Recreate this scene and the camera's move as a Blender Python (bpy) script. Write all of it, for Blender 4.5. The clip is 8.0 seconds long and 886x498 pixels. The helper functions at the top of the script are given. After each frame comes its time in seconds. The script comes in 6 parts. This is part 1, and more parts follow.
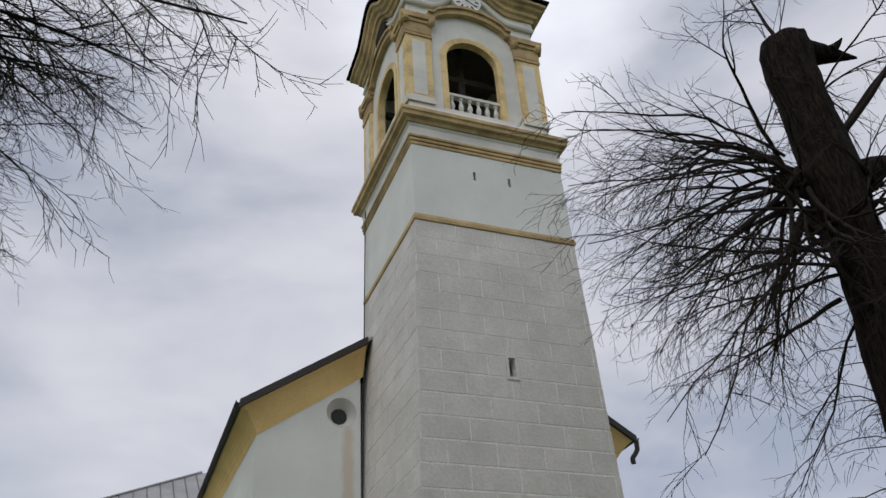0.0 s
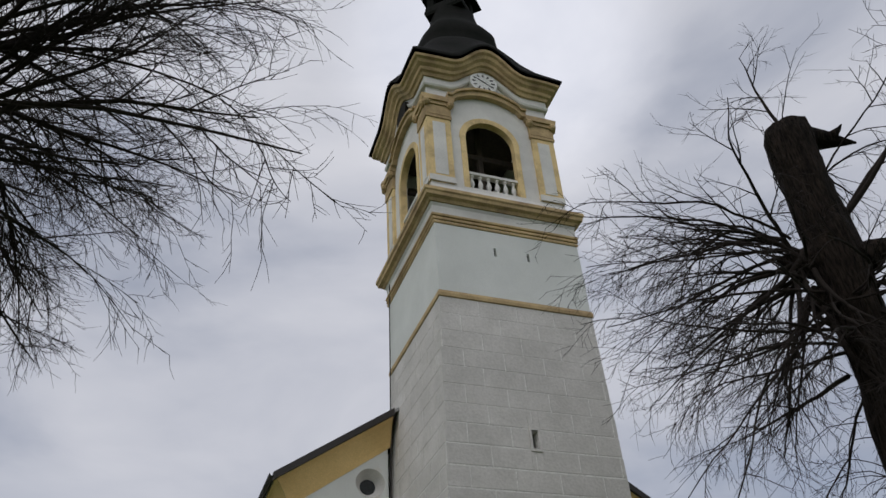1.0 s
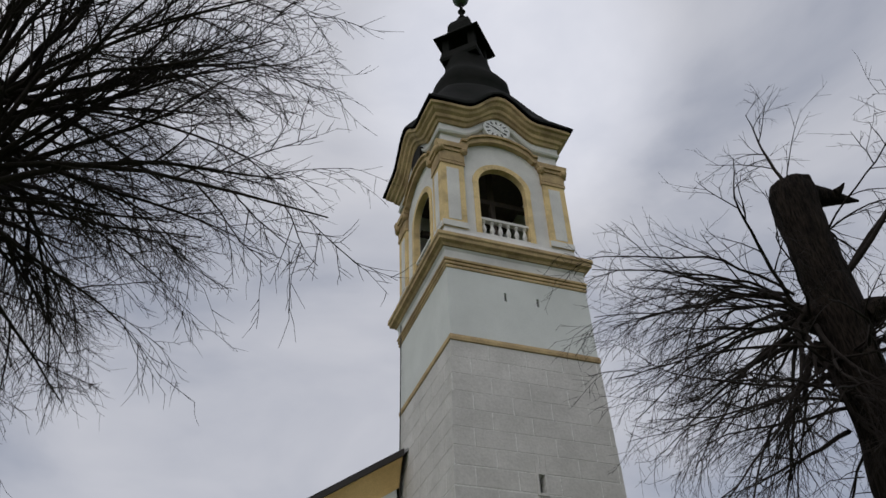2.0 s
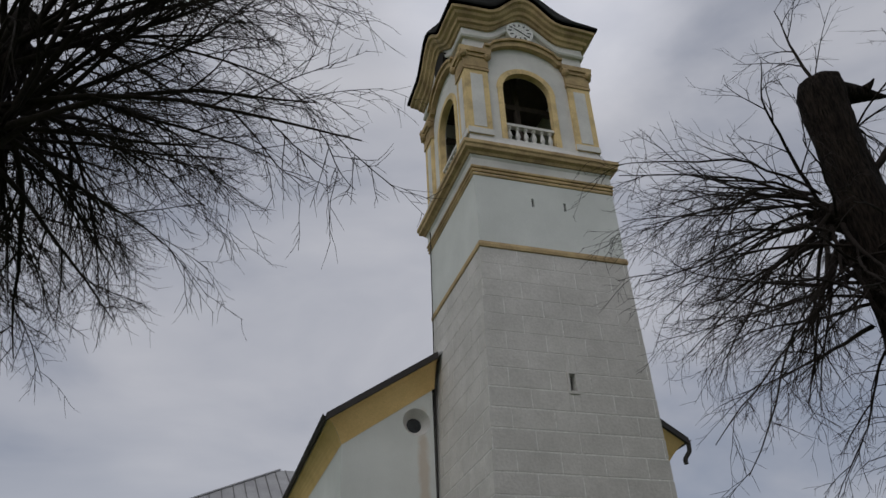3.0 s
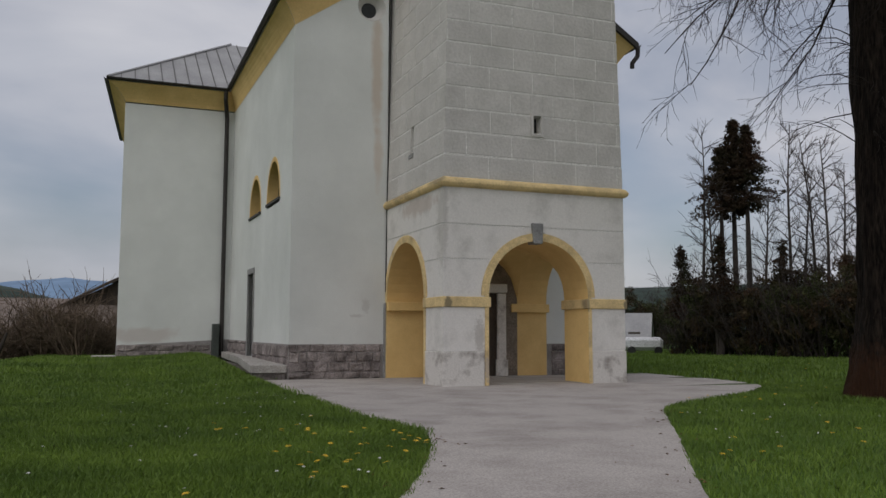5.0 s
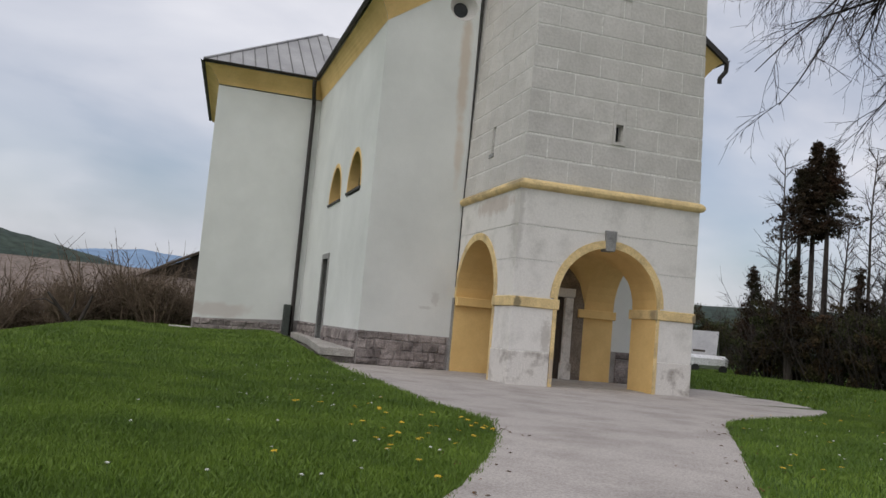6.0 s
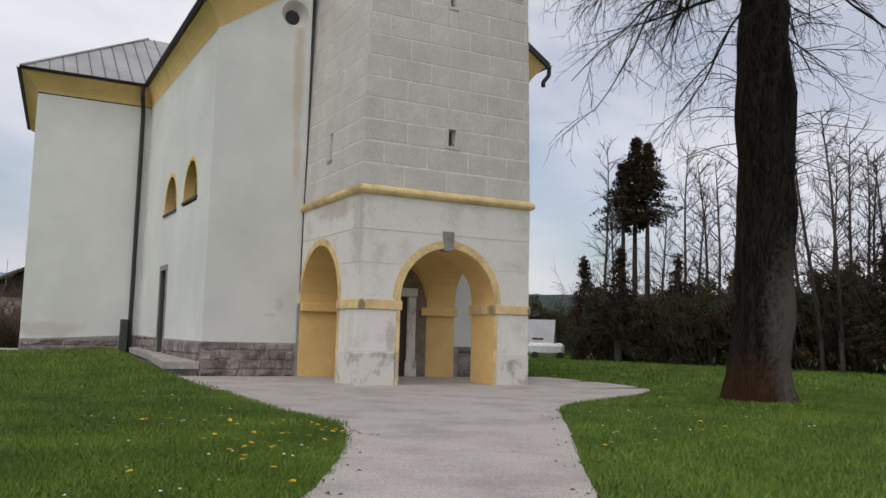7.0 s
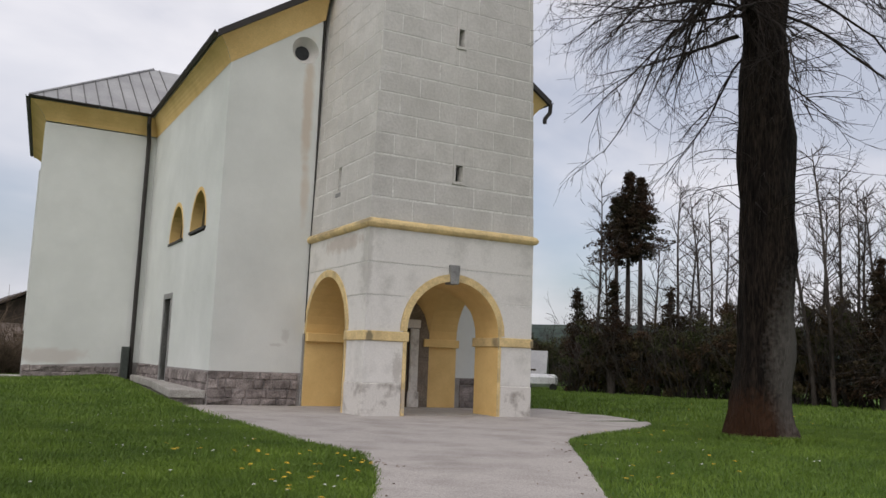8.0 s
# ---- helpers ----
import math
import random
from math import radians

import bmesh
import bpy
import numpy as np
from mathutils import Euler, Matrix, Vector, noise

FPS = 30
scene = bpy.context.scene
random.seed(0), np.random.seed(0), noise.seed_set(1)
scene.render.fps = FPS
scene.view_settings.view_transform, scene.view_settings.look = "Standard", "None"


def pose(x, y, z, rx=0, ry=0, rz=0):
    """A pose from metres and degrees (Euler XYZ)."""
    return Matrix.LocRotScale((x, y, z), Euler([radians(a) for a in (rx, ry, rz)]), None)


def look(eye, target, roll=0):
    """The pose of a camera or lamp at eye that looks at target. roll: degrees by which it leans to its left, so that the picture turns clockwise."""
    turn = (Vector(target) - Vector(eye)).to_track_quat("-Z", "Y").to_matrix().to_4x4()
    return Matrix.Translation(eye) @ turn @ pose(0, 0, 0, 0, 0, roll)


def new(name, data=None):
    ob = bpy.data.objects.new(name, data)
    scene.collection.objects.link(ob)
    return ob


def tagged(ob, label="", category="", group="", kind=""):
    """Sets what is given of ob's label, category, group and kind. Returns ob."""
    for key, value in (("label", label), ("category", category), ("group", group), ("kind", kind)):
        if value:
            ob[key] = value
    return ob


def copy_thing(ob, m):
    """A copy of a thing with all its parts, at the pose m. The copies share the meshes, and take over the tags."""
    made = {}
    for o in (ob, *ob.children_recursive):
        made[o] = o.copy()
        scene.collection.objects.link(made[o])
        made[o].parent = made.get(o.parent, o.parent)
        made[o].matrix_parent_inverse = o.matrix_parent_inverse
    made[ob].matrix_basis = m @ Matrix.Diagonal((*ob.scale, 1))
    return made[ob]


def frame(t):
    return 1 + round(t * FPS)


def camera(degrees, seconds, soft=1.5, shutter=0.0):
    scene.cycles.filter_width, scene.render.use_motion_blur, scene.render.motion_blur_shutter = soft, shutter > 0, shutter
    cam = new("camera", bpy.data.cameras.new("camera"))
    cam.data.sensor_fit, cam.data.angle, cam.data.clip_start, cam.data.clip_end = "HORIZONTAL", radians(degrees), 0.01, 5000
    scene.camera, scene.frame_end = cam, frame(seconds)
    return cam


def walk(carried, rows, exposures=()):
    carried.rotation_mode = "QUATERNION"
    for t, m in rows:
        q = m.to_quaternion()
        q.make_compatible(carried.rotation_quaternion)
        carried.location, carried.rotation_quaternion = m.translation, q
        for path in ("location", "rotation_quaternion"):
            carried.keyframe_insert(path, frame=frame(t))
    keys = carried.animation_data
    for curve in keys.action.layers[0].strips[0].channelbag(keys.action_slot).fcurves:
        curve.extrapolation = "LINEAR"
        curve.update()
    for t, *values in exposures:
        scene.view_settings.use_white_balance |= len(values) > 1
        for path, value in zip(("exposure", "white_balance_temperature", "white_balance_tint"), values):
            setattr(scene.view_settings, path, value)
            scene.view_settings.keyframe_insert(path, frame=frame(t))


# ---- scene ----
cam = camera(54.29, 8.0)
PATH = [
    (0, (-7.549, -20.726, 1.738), (-6.905, -19.187, 2.842), -3.87),
    (0.5, (-8.141, -21.346, 1.676), (-7.468, -19.849, 2.819), -4.97),
    (1, (-8.408, -22.050, 1.672), (-7.810, -20.568, 2.875), -4.22),
    (1.5, (-8.758, -22.495, 1.604), (-8.194, -21.099, 2.922), -3.56),
    (1.7, (-8.812, -22.639, 1.610), (-8.242, -21.220, 2.899), -3.32),
    (2.8, (-9.018, -23.288, 1.583), (-8.483, -21.772, 2.772), -1.62),
    (3, (-9.163, -23.340, 1.577), (-8.613, -21.745, 2.651), -3.22),
    (3.5, (-9.374, -23.500, 1.680), (-8.814, -21.707, 2.366), -3.23),
    (4, (-9.205, -23.411, 1.660), (-8.546, -21.573, 2.094), -1.32),
    (4.2, (-9.094, -23.421, 1.637), (-8.387, -21.574, 1.931), 0.32),
    (5.5, (-9.612, -23.689, 1.501), (-8.872, -21.840, 1.679), 0.00),
    (6, (-9.724, -23.925, 1.442), (-9.134, -22.023, 1.627), 5.10),
    (6.5, (-9.567, -24.016, 1.482), (-8.819, -22.170, 1.662), 3.20),
    (7, (-9.957, -24.538, 1.535), (-9.033, -22.776, 1.738), 1.50),
    (7.5, (-10.426, -24.771, 1.567), (-9.469, -23.035, 1.840), 2.16),
    (8, (-10.769, -24.762, 1.614), (-9.825, -23.019, 1.883), 2.14),
]
EXPOSURES = [(0.0, 0.06, 6450, 12), (0.5, -0.02, 6430, 12), (1.5, -0.22, 6400, 12), (2.8, -0.38, 6400, 12), (3.2, -0.65, 6400, 12), (3.6, -1.0, 6400, 12), (4.2, -1.36, 6400, 12), (5.2, 0.08, 6600, 12), (6.0, 0.31, 6600, 12), (6.5, 0.38, 6650, 12), (8.0, 0.40, 6720, 13)]
walk(cam, [(t, look(e, g, r)) for t, e, g, r in PATH], EXPOSURES)

# ---------------------------------------------------------------- sky and sun
world = bpy.data.worlds.new("overcast_sky")
scene.world = world
world.use_nodes = True
wn, wl = world.node_tree.nodes, world.node_tree.links
wn.clear()
SUN_AZ, SUN_EL = radians(-130), radians(46)      # from +y towards +x, and up
THIN_AZ, THIN_EL = radians(29), radians(50)       # a thinner stretch of cloud over the tower
sky = wn.new("ShaderNodeTexSky")
sky.sky_type, sky.sun_disc = "NISHITA", False
sky.sun_elevation, sky.sun_rotation = SUN_EL, SUN_AZ
sky.air_density, sky.dust_density = 1.0, 3.0
w_coord = wn.new("ShaderNodeTexCoord")
w_map = wn.new("ShaderNodeMapping")
w_map.inputs["Scale"].default_value = (1.0, 1.0, 2.2)
w_noise = wn.new("ShaderNodeTexNoise")
w_noise.inputs["Scale"].default_value, w_noise.inputs["Detail"].default_value = 2.6, 6.0
w_noise.inputs["Roughness"].default_value, w_noise.inputs["Distortion"].default_value = 0.5, 0.3
w_ramp = wn.new("ShaderNodeValToRGB")
w_ramp.color_ramp.elements[0].position, w_ramp.color_ramp.elements[0].color = 0.34, (0.45, 0.48, 0.555, 1)
w_ramp.color_ramp.elements[1].position, w_ramp.color_ramp.elements[1].color = 0.66, (0.72, 0.73, 0.77, 1)
w_gap = wn.new("ShaderNodeValToRGB")              # how closed the cloud cover is
w_gap.color_ramp.elements[0].position, w_gap.color_ramp.elements[0].color = 0.30, (0.72, 0.72, 0.72, 1)
w_gap.color_ramp.elements[1].position, w_gap.color_ramp.elements[1].color = 0.50, (0.96, 0.96, 0.96, 1)
w_sky = wn.new("ShaderNodeMixRGB")
w_sky.blend_type = "MULTIPLY"
w_sky.inputs[0].default_value = 1.0
w_sky.inputs[2].default_value = (0.10, 0.10, 0.10, 1)
w_mix = wn.new("ShaderNodeMixRGB")
w_bg = wn.new("ShaderNodeBackground")
w_out = wn.new("ShaderNodeOutputWorld")
# thinner, brighter cloud over the tower
w_dot = wn.new("ShaderNodeVectorMath")
w_dot.operation = "DOT_PRODUCT"
w_dot.inputs[1].default_value = (math.sin(THIN_AZ) * math.cos(THIN_EL), math.cos(THIN_AZ) * math.cos(THIN_EL), math.sin(THIN_EL))
w_glow = wn.new("ShaderNodeMapRange")
w_glow.inputs["From Min"].default_value, w_glow.inputs["From Max"].default_value = 0.975, 1.0
w_glow.inputs["To Min"].default_value, w_glow.inputs["To Max"].default_value = 1.0, 1.35
w_glow.interpolation_type = "SMOOTHERSTEP"
w_scale = wn.new("ShaderNodeVectorMath")
w_scale.operation = "SCALE"
wl.new(w_coord.outputs["Generated"], w_map.inputs[0])
wl.new(w_map.outputs[0], w_noise.inputs["Vector"])
wl.new(w_noise.outputs[0], w_ramp.inputs[0])
wl.new(w_noise.outputs[0], w_gap.inputs[0])
wl.new(sky.outputs[0], w_sky.inputs[1])
w_sep = wn.new("ShaderNodeSeparateXYZ")              # breaks in the cloud low over the horizon
w_low = wn.new("ShaderNodeMapRange")
w_low.inputs["From Min"].default_value, w_low.inputs["From Max"].default_value = 0.04, 0.42
w_low.inputs["To Min"].default_value, w_low.inputs["To Max"].default_value = 0.75, 0.0
w_break = wn.new("ShaderNodeMath")
w_break.operation = "MULTIPLY"
w_patch = wn.new("ShaderNodeTexNoise")
w_patch.inputs["Scale"].default_value, w_patch.inputs["Detail"].default_value = 1.9, 4.0
w_patch_r = wn.new("ShaderNodeMapRange")
w_patch_r.inputs["From Min"].default_value, w_patch_r.inputs["From Max"].default_value = 0.40, 0.60
w_cover = wn.new("ShaderNodeMath")
w_cover.operation, w_cover.use_clamp = "SUBTRACT", True
wl.new(w_coord.outputs["Generated"], w_sep.inputs[0])
wl.new(w_sep.outputs["Z"], w_low.inputs["Value"])
wl.new(w_map.outputs[0], w_patch.inputs["Vector"])
wl.new(w_patch.outputs[0], w_patch_r.inputs["Value"])
wl.new(w_low.outputs[0], w_break.inputs[0])
wl.new(w_patch_r.outputs[0], w_break.inputs[1])
wl.new(w_gap.outputs[0], w_cover.inputs[0])
wl.new(w_break.outputs[0], w_cover.inputs[1])
wl.new(w_cover.outputs[0], w_mix.inputs[0])
wl.new(w_sky.outputs[0], w_mix.inputs[1])
wl.new(w_coord.outputs["Generated"], w_dot.inputs[0])
wl.new(w_dot.outputs["Value"], w_glow.inputs["Value"])
wl.new(w_ramp.outputs[0], w_scale.inputs[0])
wl.new(w_glow.outputs[0], w_scale.inputs["Scale"])
wl.new(w_scale.outputs[0], w_mix.inputs[2])
wl.new(w_mix.outputs[0], w_bg.inputs[0])
wl.new(w_bg.outputs[0], w_out.inputs[0])
w_bg.inputs[1].default_value = 1.0
sun = new("sun", bpy.data.lights.new("sun", "SUN"))
sun.data.energy, sun.data.angle, sun.data.color = 0.92, radians(60), (1.0, 0.97, 0.92)
sun.matrix_world = look((0, 0, 60), (-math.sin(SUN_AZ) * math.cos(SUN_EL), -math.cos(SUN_AZ) * math.cos(SUN_EL), 60 - math.sin(SUN_EL)))


# ---------------------------------------------------------------- materials
def mat(name, base, second=None, rough=0.85, scale=1.0, fine=40.0, bump=0.3, metal=0.0, contrast=(0.35, 0.65), vary=0.0, stain=None, dist=0.02, fine_amount=0.35, stretch=(1, 1, 1)):
    """A surface with two scales of variation: broad patches (scale) and grain (fine), both per metre."""
    m = bpy.data.materials.new(name)
    m.use_nodes = True
    n, l = m.node_tree.nodes, m.node_tree.links
    bsdf = n["Principled BSDF"]
    bsdf.inputs["Roughness"].default_value, bsdf.inputs["Metallic"].default_value = rough, metal
    if rough > 0.84:
        bsdf.inputs["Specular IOR Level"].default_value = 0.12
    second = second or tuple(c * 0.72 for c in base)
    geo = n.new("ShaderNodeNewGeometry")
    mp = n.new("ShaderNodeMapping")
    mp.inputs["Scale"].default_value = stretch
    l.new(geo.outputs["Position"], mp.inputs[0])
    a, b = n.new("ShaderNodeTexNoise"), n.new("ShaderNodeTexNoise")
    a.inputs["Scale"].default_value, a.inputs["Detail"].default_value, a.inputs["Roughness"].default_value = scale, 7, 0.6
    b.inputs["Scale"].default_value, b.inputs["Detail"].default_value = fine, 4
    for t in (a, b):
        l.new(mp.outputs[0], t.inputs["Vector"])
    ra = n.new("ShaderNodeValToRGB")
    ra.color_ramp.elements[0].position, ra.color_ramp.elements[0].color = contrast[0], (*second, 1)
    ra.color_ramp.elements[1].position, ra.color_ramp.elements[1].color = contrast[1], (*base, 1)
    l.new(a.outputs[0], ra.inputs[0])
    rb = n.new("ShaderNodeMapRange")
    rb.inputs["From Min"].default_value, rb.inputs["From Max"].default_value = 0.3, 0.7
    rb.inputs["To Min"].default_value, rb.inputs["To Max"].default_value = 1 - fine_amount, 1 + fine_amount * 0.5
    l.new(b.outputs[0], rb.inputs["Value"])
    mul = n.new("ShaderNodeVectorMath")
    mul.operation = "SCALE"
    l.new(ra.outputs[0], mul.inputs[0])
    l.new(rb.outputs[0], mul.inputs["Scale"])
    last = mul.outputs[0]
    if vary:
        info = n.new("ShaderNodeObjectInfo")
        rv = n.new("ShaderNodeMapRange")
        rv.inputs["To Min"].default_value, rv.inputs["To Max"].default_value = 1 - vary, 1 + vary * 0.6
        l.new(info.outputs["Random"], rv.inputs["Value"])
        mv = n.new("ShaderNodeVectorMath")
        mv.operation = "SCALE"
        l.new(last, mv.inputs[0])
        l.new(rv.outputs[0], mv.inputs["Scale"])
        last = mv.outputs[0]
    if stain:
        last = stain(n, l, geo, last)
    l.new(last, bsdf.inputs["Base Color"])
    bp = n.new("ShaderNodeBump")
    bp.inputs["Strength"].default_value, bp.inputs["Distance"].default_value = bump, dist
    l.new(b.outputs[0], bp.inputs["Height"])
    l.new(bp.outputs[0], bsdf.inputs["Normal"])
    return m


def patch(n, l, geo, last, centre, half, colour, amount, noise_scale=3.0, soft=0.5):
    """A stain of its own shape at a place: an uneven blot, half its size along each axis."""
    sub = n.new("ShaderNodeVectorMath")
    sub.operation = "SUBTRACT"
    sub.inputs[1].default_value = centre
    div = n.new("ShaderNodeVectorMath")
    div.operation = "DIVIDE"
    div.inputs[1].default_value = half
    ln = n.new("ShaderNodeVectorMath")
    ln.operation = "LENGTH"
    tex = n.new("ShaderNodeTexNoise")
    tex.inputs["Scale"].default_value, tex.inputs["Detail"].default_value = noise_scale, 6
    add = n.new("ShaderNodeMath")
    add.operation = "MULTIPLY_ADD"
    add.inputs[1].default_value = 1.6
    rng = n.new("ShaderNodeMapRange")
    rng.inputs["From Min"].default_value, rng.inputs["From Max"].default_value = 1.5 + soft, 1.5
    rng.inputs["To Min"].default_value, rng.inputs["To Max"].default_value = 0.0, amount
    mix = n.new("ShaderNodeMixRGB")
    mix.inputs[2].default_value = (*colour, 1)
    l.new(geo.outputs["Position"], sub.inputs[0])
    l.new(geo.outputs["Position"], tex.inputs["Vector"])
    l.new(sub.outputs[0], div.inputs[0])
    l.new(div.outputs[0], ln.inputs[0])
    l.new(tex.outputs[0], add.inputs[0])
    l.new(ln.outputs["Value"], add.inputs[2])
    l.new(add.outputs[0], rng.inputs["Value"])
    l.new(rng.outputs[0], mix.inputs[0])
    l.new(last, mix.inputs[1])
    return mix.outputs[0]


def facade_stains(n, l, geo, last):
    last = patch(n, l, geo, last, (-0.42, 5.4, 11.2), (0.16, 3.0, 1.9), (0.50, 0.36, 0.24), 0.5, 2.5, 0.9)
    last = patch(n, l, geo, last, (-0.36, 5.4, 7.9), (0.13, 3.0, 0.9), (0.52, 0.38, 0.26), 0.4, 2.5, 0.9)
    last = patch(n, l, geo, last, (-0.75, 5.4, 2.5), (0.14, 3.0, 0.24), (0.46, 0.45, 0.43), 0.4, 12.0, 0.5)
    last = patch(n, l, geo, last, (-1.1, 5.4, 2.15), (0.25, 3.0, 0.06), (0.46, 0.45, 0.43), 0.4, 12.0, 0.5)
    last = patch(n, l, geo, last, (-7.4, 18.3, 1.45), (1.6, 3.0, 0.35), (0.52, 0.45, 0.42), 0.55, 1.8)
    return last


def pier_wear(n, l, geo, last):
    last = patch(n, l, geo, last, (1.15, 0.0, 1.5), (0.16, 2.0, 0.5), (0.36, 0.33, 0.30), 0.5, 14.0, 0.5)
    last = patch(n, l, geo, last, (-0.0, 0.05, 4.9), (0.12, 0.4, 1.2), (0.36, 0.34, 0.31), 0.4, 5.0, 0.8)
    last = patch(n, l, geo, last, (0.0, 2.2, 5.6), (0.5, 1.6, 0.3), (0.45, 0.36, 0.30), 0.5, 3.0)
    return last


WHITE = mat("white_lime_plaster", (0.72, 0.74, 0.72), (0.62, 0.64, 0.62), 0.9, 0.35, 30, 0.12, fine_amount=0.08, stain=facade_stains)
WHITE_TRIM = mat("white_painted_trim", (0.74, 0.73, 0.70), (0.60, 0.59, 0.57), 0.85, 0.8, 30, 0.15, fine_amount=0.12)
YELLOW = mat("ochre_yellow_paint", (0.80, 0.57, 0.25), (0.68, 0.46, 0.19), 0.85, 0.7, 25, 0.08, fine_amount=0.06)
def impost_grime(n, l, geo, last):
    last = patch(n, l, geo, last, (0.12, -0.05, 2.45), (0.13, 0.3, 0.25), (0.13, 0.12, 0.09), 0.75, 6.0, 0.4)
    last = patch(n, l, geo, last, (6.25, -0.05, 2.45), (0.10, 0.3, 0.25), (0.12, 0.11, 0.09), 0.75, 6.0, 0.4)
    last = patch(n, l, geo, last, (4.8, -0.05, 2.45), (0.10, 0.3, 0.25), (0.20, 0.17, 0.12), 0.6, 6.0, 0.4)
    last = patch(n, l, geo, last, (1.38, -0.06, 0.5), (0.10, 0.3, 0.40), (0.42, 0.36, 0.30), 0.8, 9.0, 0.4)
    last = patch(n, l, geo, last, (-0.15, 0.2, 6.15), (0.2, 0.9, 0.12), (0.22, 0.19, 0.14), 0.6, 4.0, 0.5)
    return patch(n, l, geo, last, (-0.15, 3.6, 6.15), (0.2, 1.6, 0.12), (0.25, 0.20, 0.14), 0.6, 4.0, 0.5)


YELLOW_OLD = mat("weathered_ochre_paint", (0.78, 0.60, 0.31), (0.48, 0.36, 0.20), 0.9, 1.6, 30, 0.2, contrast=(0.28, 0.55), fine_amount=0.2, stain=impost_grime)
SOFFIT = mat("ochre_soffit_paint", (0.84, 0.60, 0.27), (0.70, 0.48, 0.20), 0.85, 0.6, 25, 0.12, fine_amount=0.12)
BLOCK = mat("grey_rendered_block", (0.64, 0.62, 0.595), (0.54, 0.525, 0.50), 0.95, 0.9, 12, 0.7, vary=0.05, dist=0.02, fine_amount=0.10)
JOINT = mat("pale_lime_joint", (0.84, 0.83, 0.80), (0.70, 0.69, 0.66), 0.95, 2.0, 30, 0.5)
PANEL = mat("pale_roughcast_panel", (0.74, 0.72, 0.69), (0.56, 0.545, 0.515), 0.95, 1.1, 20, 0.35, dist=0.015, fine_amount=0.07, contrast=(0.27, 0.50), stain=pier_wear)
PLINTH = mat("worn_concrete_plinth", (0.68, 0.655, 0.62), (0.28, 0.25, 0.225), 0.95, 1.7, 22, 0.6, dist=0.02, contrast=(0.30, 0.50), fine_amount=0.14)
STONE = mat("mauve_grey_rubble_stone", (0.38, 0.335, 0.32), (0.15, 0.13, 0.125), 0.95, 2.2, 18, 0.9, vary=0.25, dist=0.03)
MORTAR = mat("grey_mortar", (0.36, 0.34, 0.33), None, 0.95, 2.0, 30, 0.6)
PORCH_PLASTER = mat("grey_brown_porch_plaster", (0.30, 0.25, 0.20), (0.17, 0.14, 0.115), 0.95, 1.3, 18, 0.4)
GREYSTONE = mat("grey_cut_stone", (0.33, 0.33, 0.32), (0.24, 0.24, 0.24), 0.9, 2.0, 30, 0.4)
CONCRETE = mat("pale_concrete", (0.46, 0.44, 0.41), (0.34, 0.32, 0.30), 0.95, 1.5, 25, 0.4)
SEAM = mat("dark_seam_metal", (0.13, 0.125, 0.12), None, 0.5, 1.0, 12, 0.1, metal=0.3)
YELLOW_DIRTY = mat("grimy_ochre_cornice_paint", (0.56, 0.42, 0.23), (0.30, 0.215, 0.125), 0.9, 1.2, 20, 0.2, contrast=(0.30, 0.62), fine_amount=0.2)
METAL_ROOF = mat("weathered_grey_sheet_metal", (0.42, 0.42, 0.42), (0.30, 0.30, 0.305), 0.5, 0.5, 12, 0.1, metal=0.35, vary=0.12, fine_amount=0.15)
DARK_ROOF = mat("dark_oxidised_copper", (0.011, 0.011, 0.010), (0.005, 0.007, 0.005), 0.9, 1.2, 14, 0.4, metal=0.0)
GUTTER = mat("dark_brown_gutter_metal", (0.034, 0.028, 0.025), (0.022, 0.019, 0.017), 0.6, 2.0, 20, 0.1, metal=0.1)
DARK = mat("dark_interior", (0.035, 0.032, 0.03), None, 0.95, 1.0, 10, 0.2)
DARK_WOOD = mat("dark_weathered_wood", (0.075, 0.055, 0.04), (0.045, 0.034, 0.026), 0.8, 1.5, 14, 0.5, stretch=(4, 4, 1))
GREY_WOOD = mat("grey_brown_door_wood", (0.09, 0.08, 0.072), (0.055, 0.05, 0.045), 0.8, 1.5, 14, 0.4, stretch=(4, 4, 1))
GLASS = mat("dark_window_glass", (0.03, 0.035, 0.04), None, 0.12, 1.0, 6, 0.02)
CLOCK_WHITE = mat("clock_face_enamel", (0.80, 0.80, 0.78), (0.72, 0.72, 0.70), 0.5, 2.0, 20, 0.05)
BLACK = mat("black_paint", (0.02, 0.02, 0.02), None, 0.5, 2.0, 20, 0.05)
BRONZE = mat("bell_bronze", (0.10, 0.085, 0.05), None, 0.45, 2.0, 20, 0.1, metal=0.8)
GILT = mat("pale_gilded_iron", (0.55, 0.53, 0.48), None, 0.45, 2.0, 20, 0.1, metal=0.6)
GREEN_COPPER = mat("green_patina_copper", (0.10, 0.14, 0.11), (0.06, 0.09, 0.075), 0.6, 2.5, 15, 0.2, metal=0.3)
DRAIN = mat("dark_green_cast_iron", (0.055, 0.068, 0.060), (0.035, 0.042, 0.038), 0.7, 2.5, 15, 0.2)
ASPHALT = mat("pale_worn_asphalt", (0.46, 0.425, 0.40), (0.335, 0.305, 0.285), 0.95, 0.7, 40, 0.6, contrast=(0.30, 0.56), fine_amount=0.32, dist=0.01)
GRASS_GROUND = mat("lawn_soil_and_thatch", (0.085, 0.150, 0.022), (0.050, 0.095, 0.016), 0.95, 0.5, 14, 0.6, fine_amount=0.4)
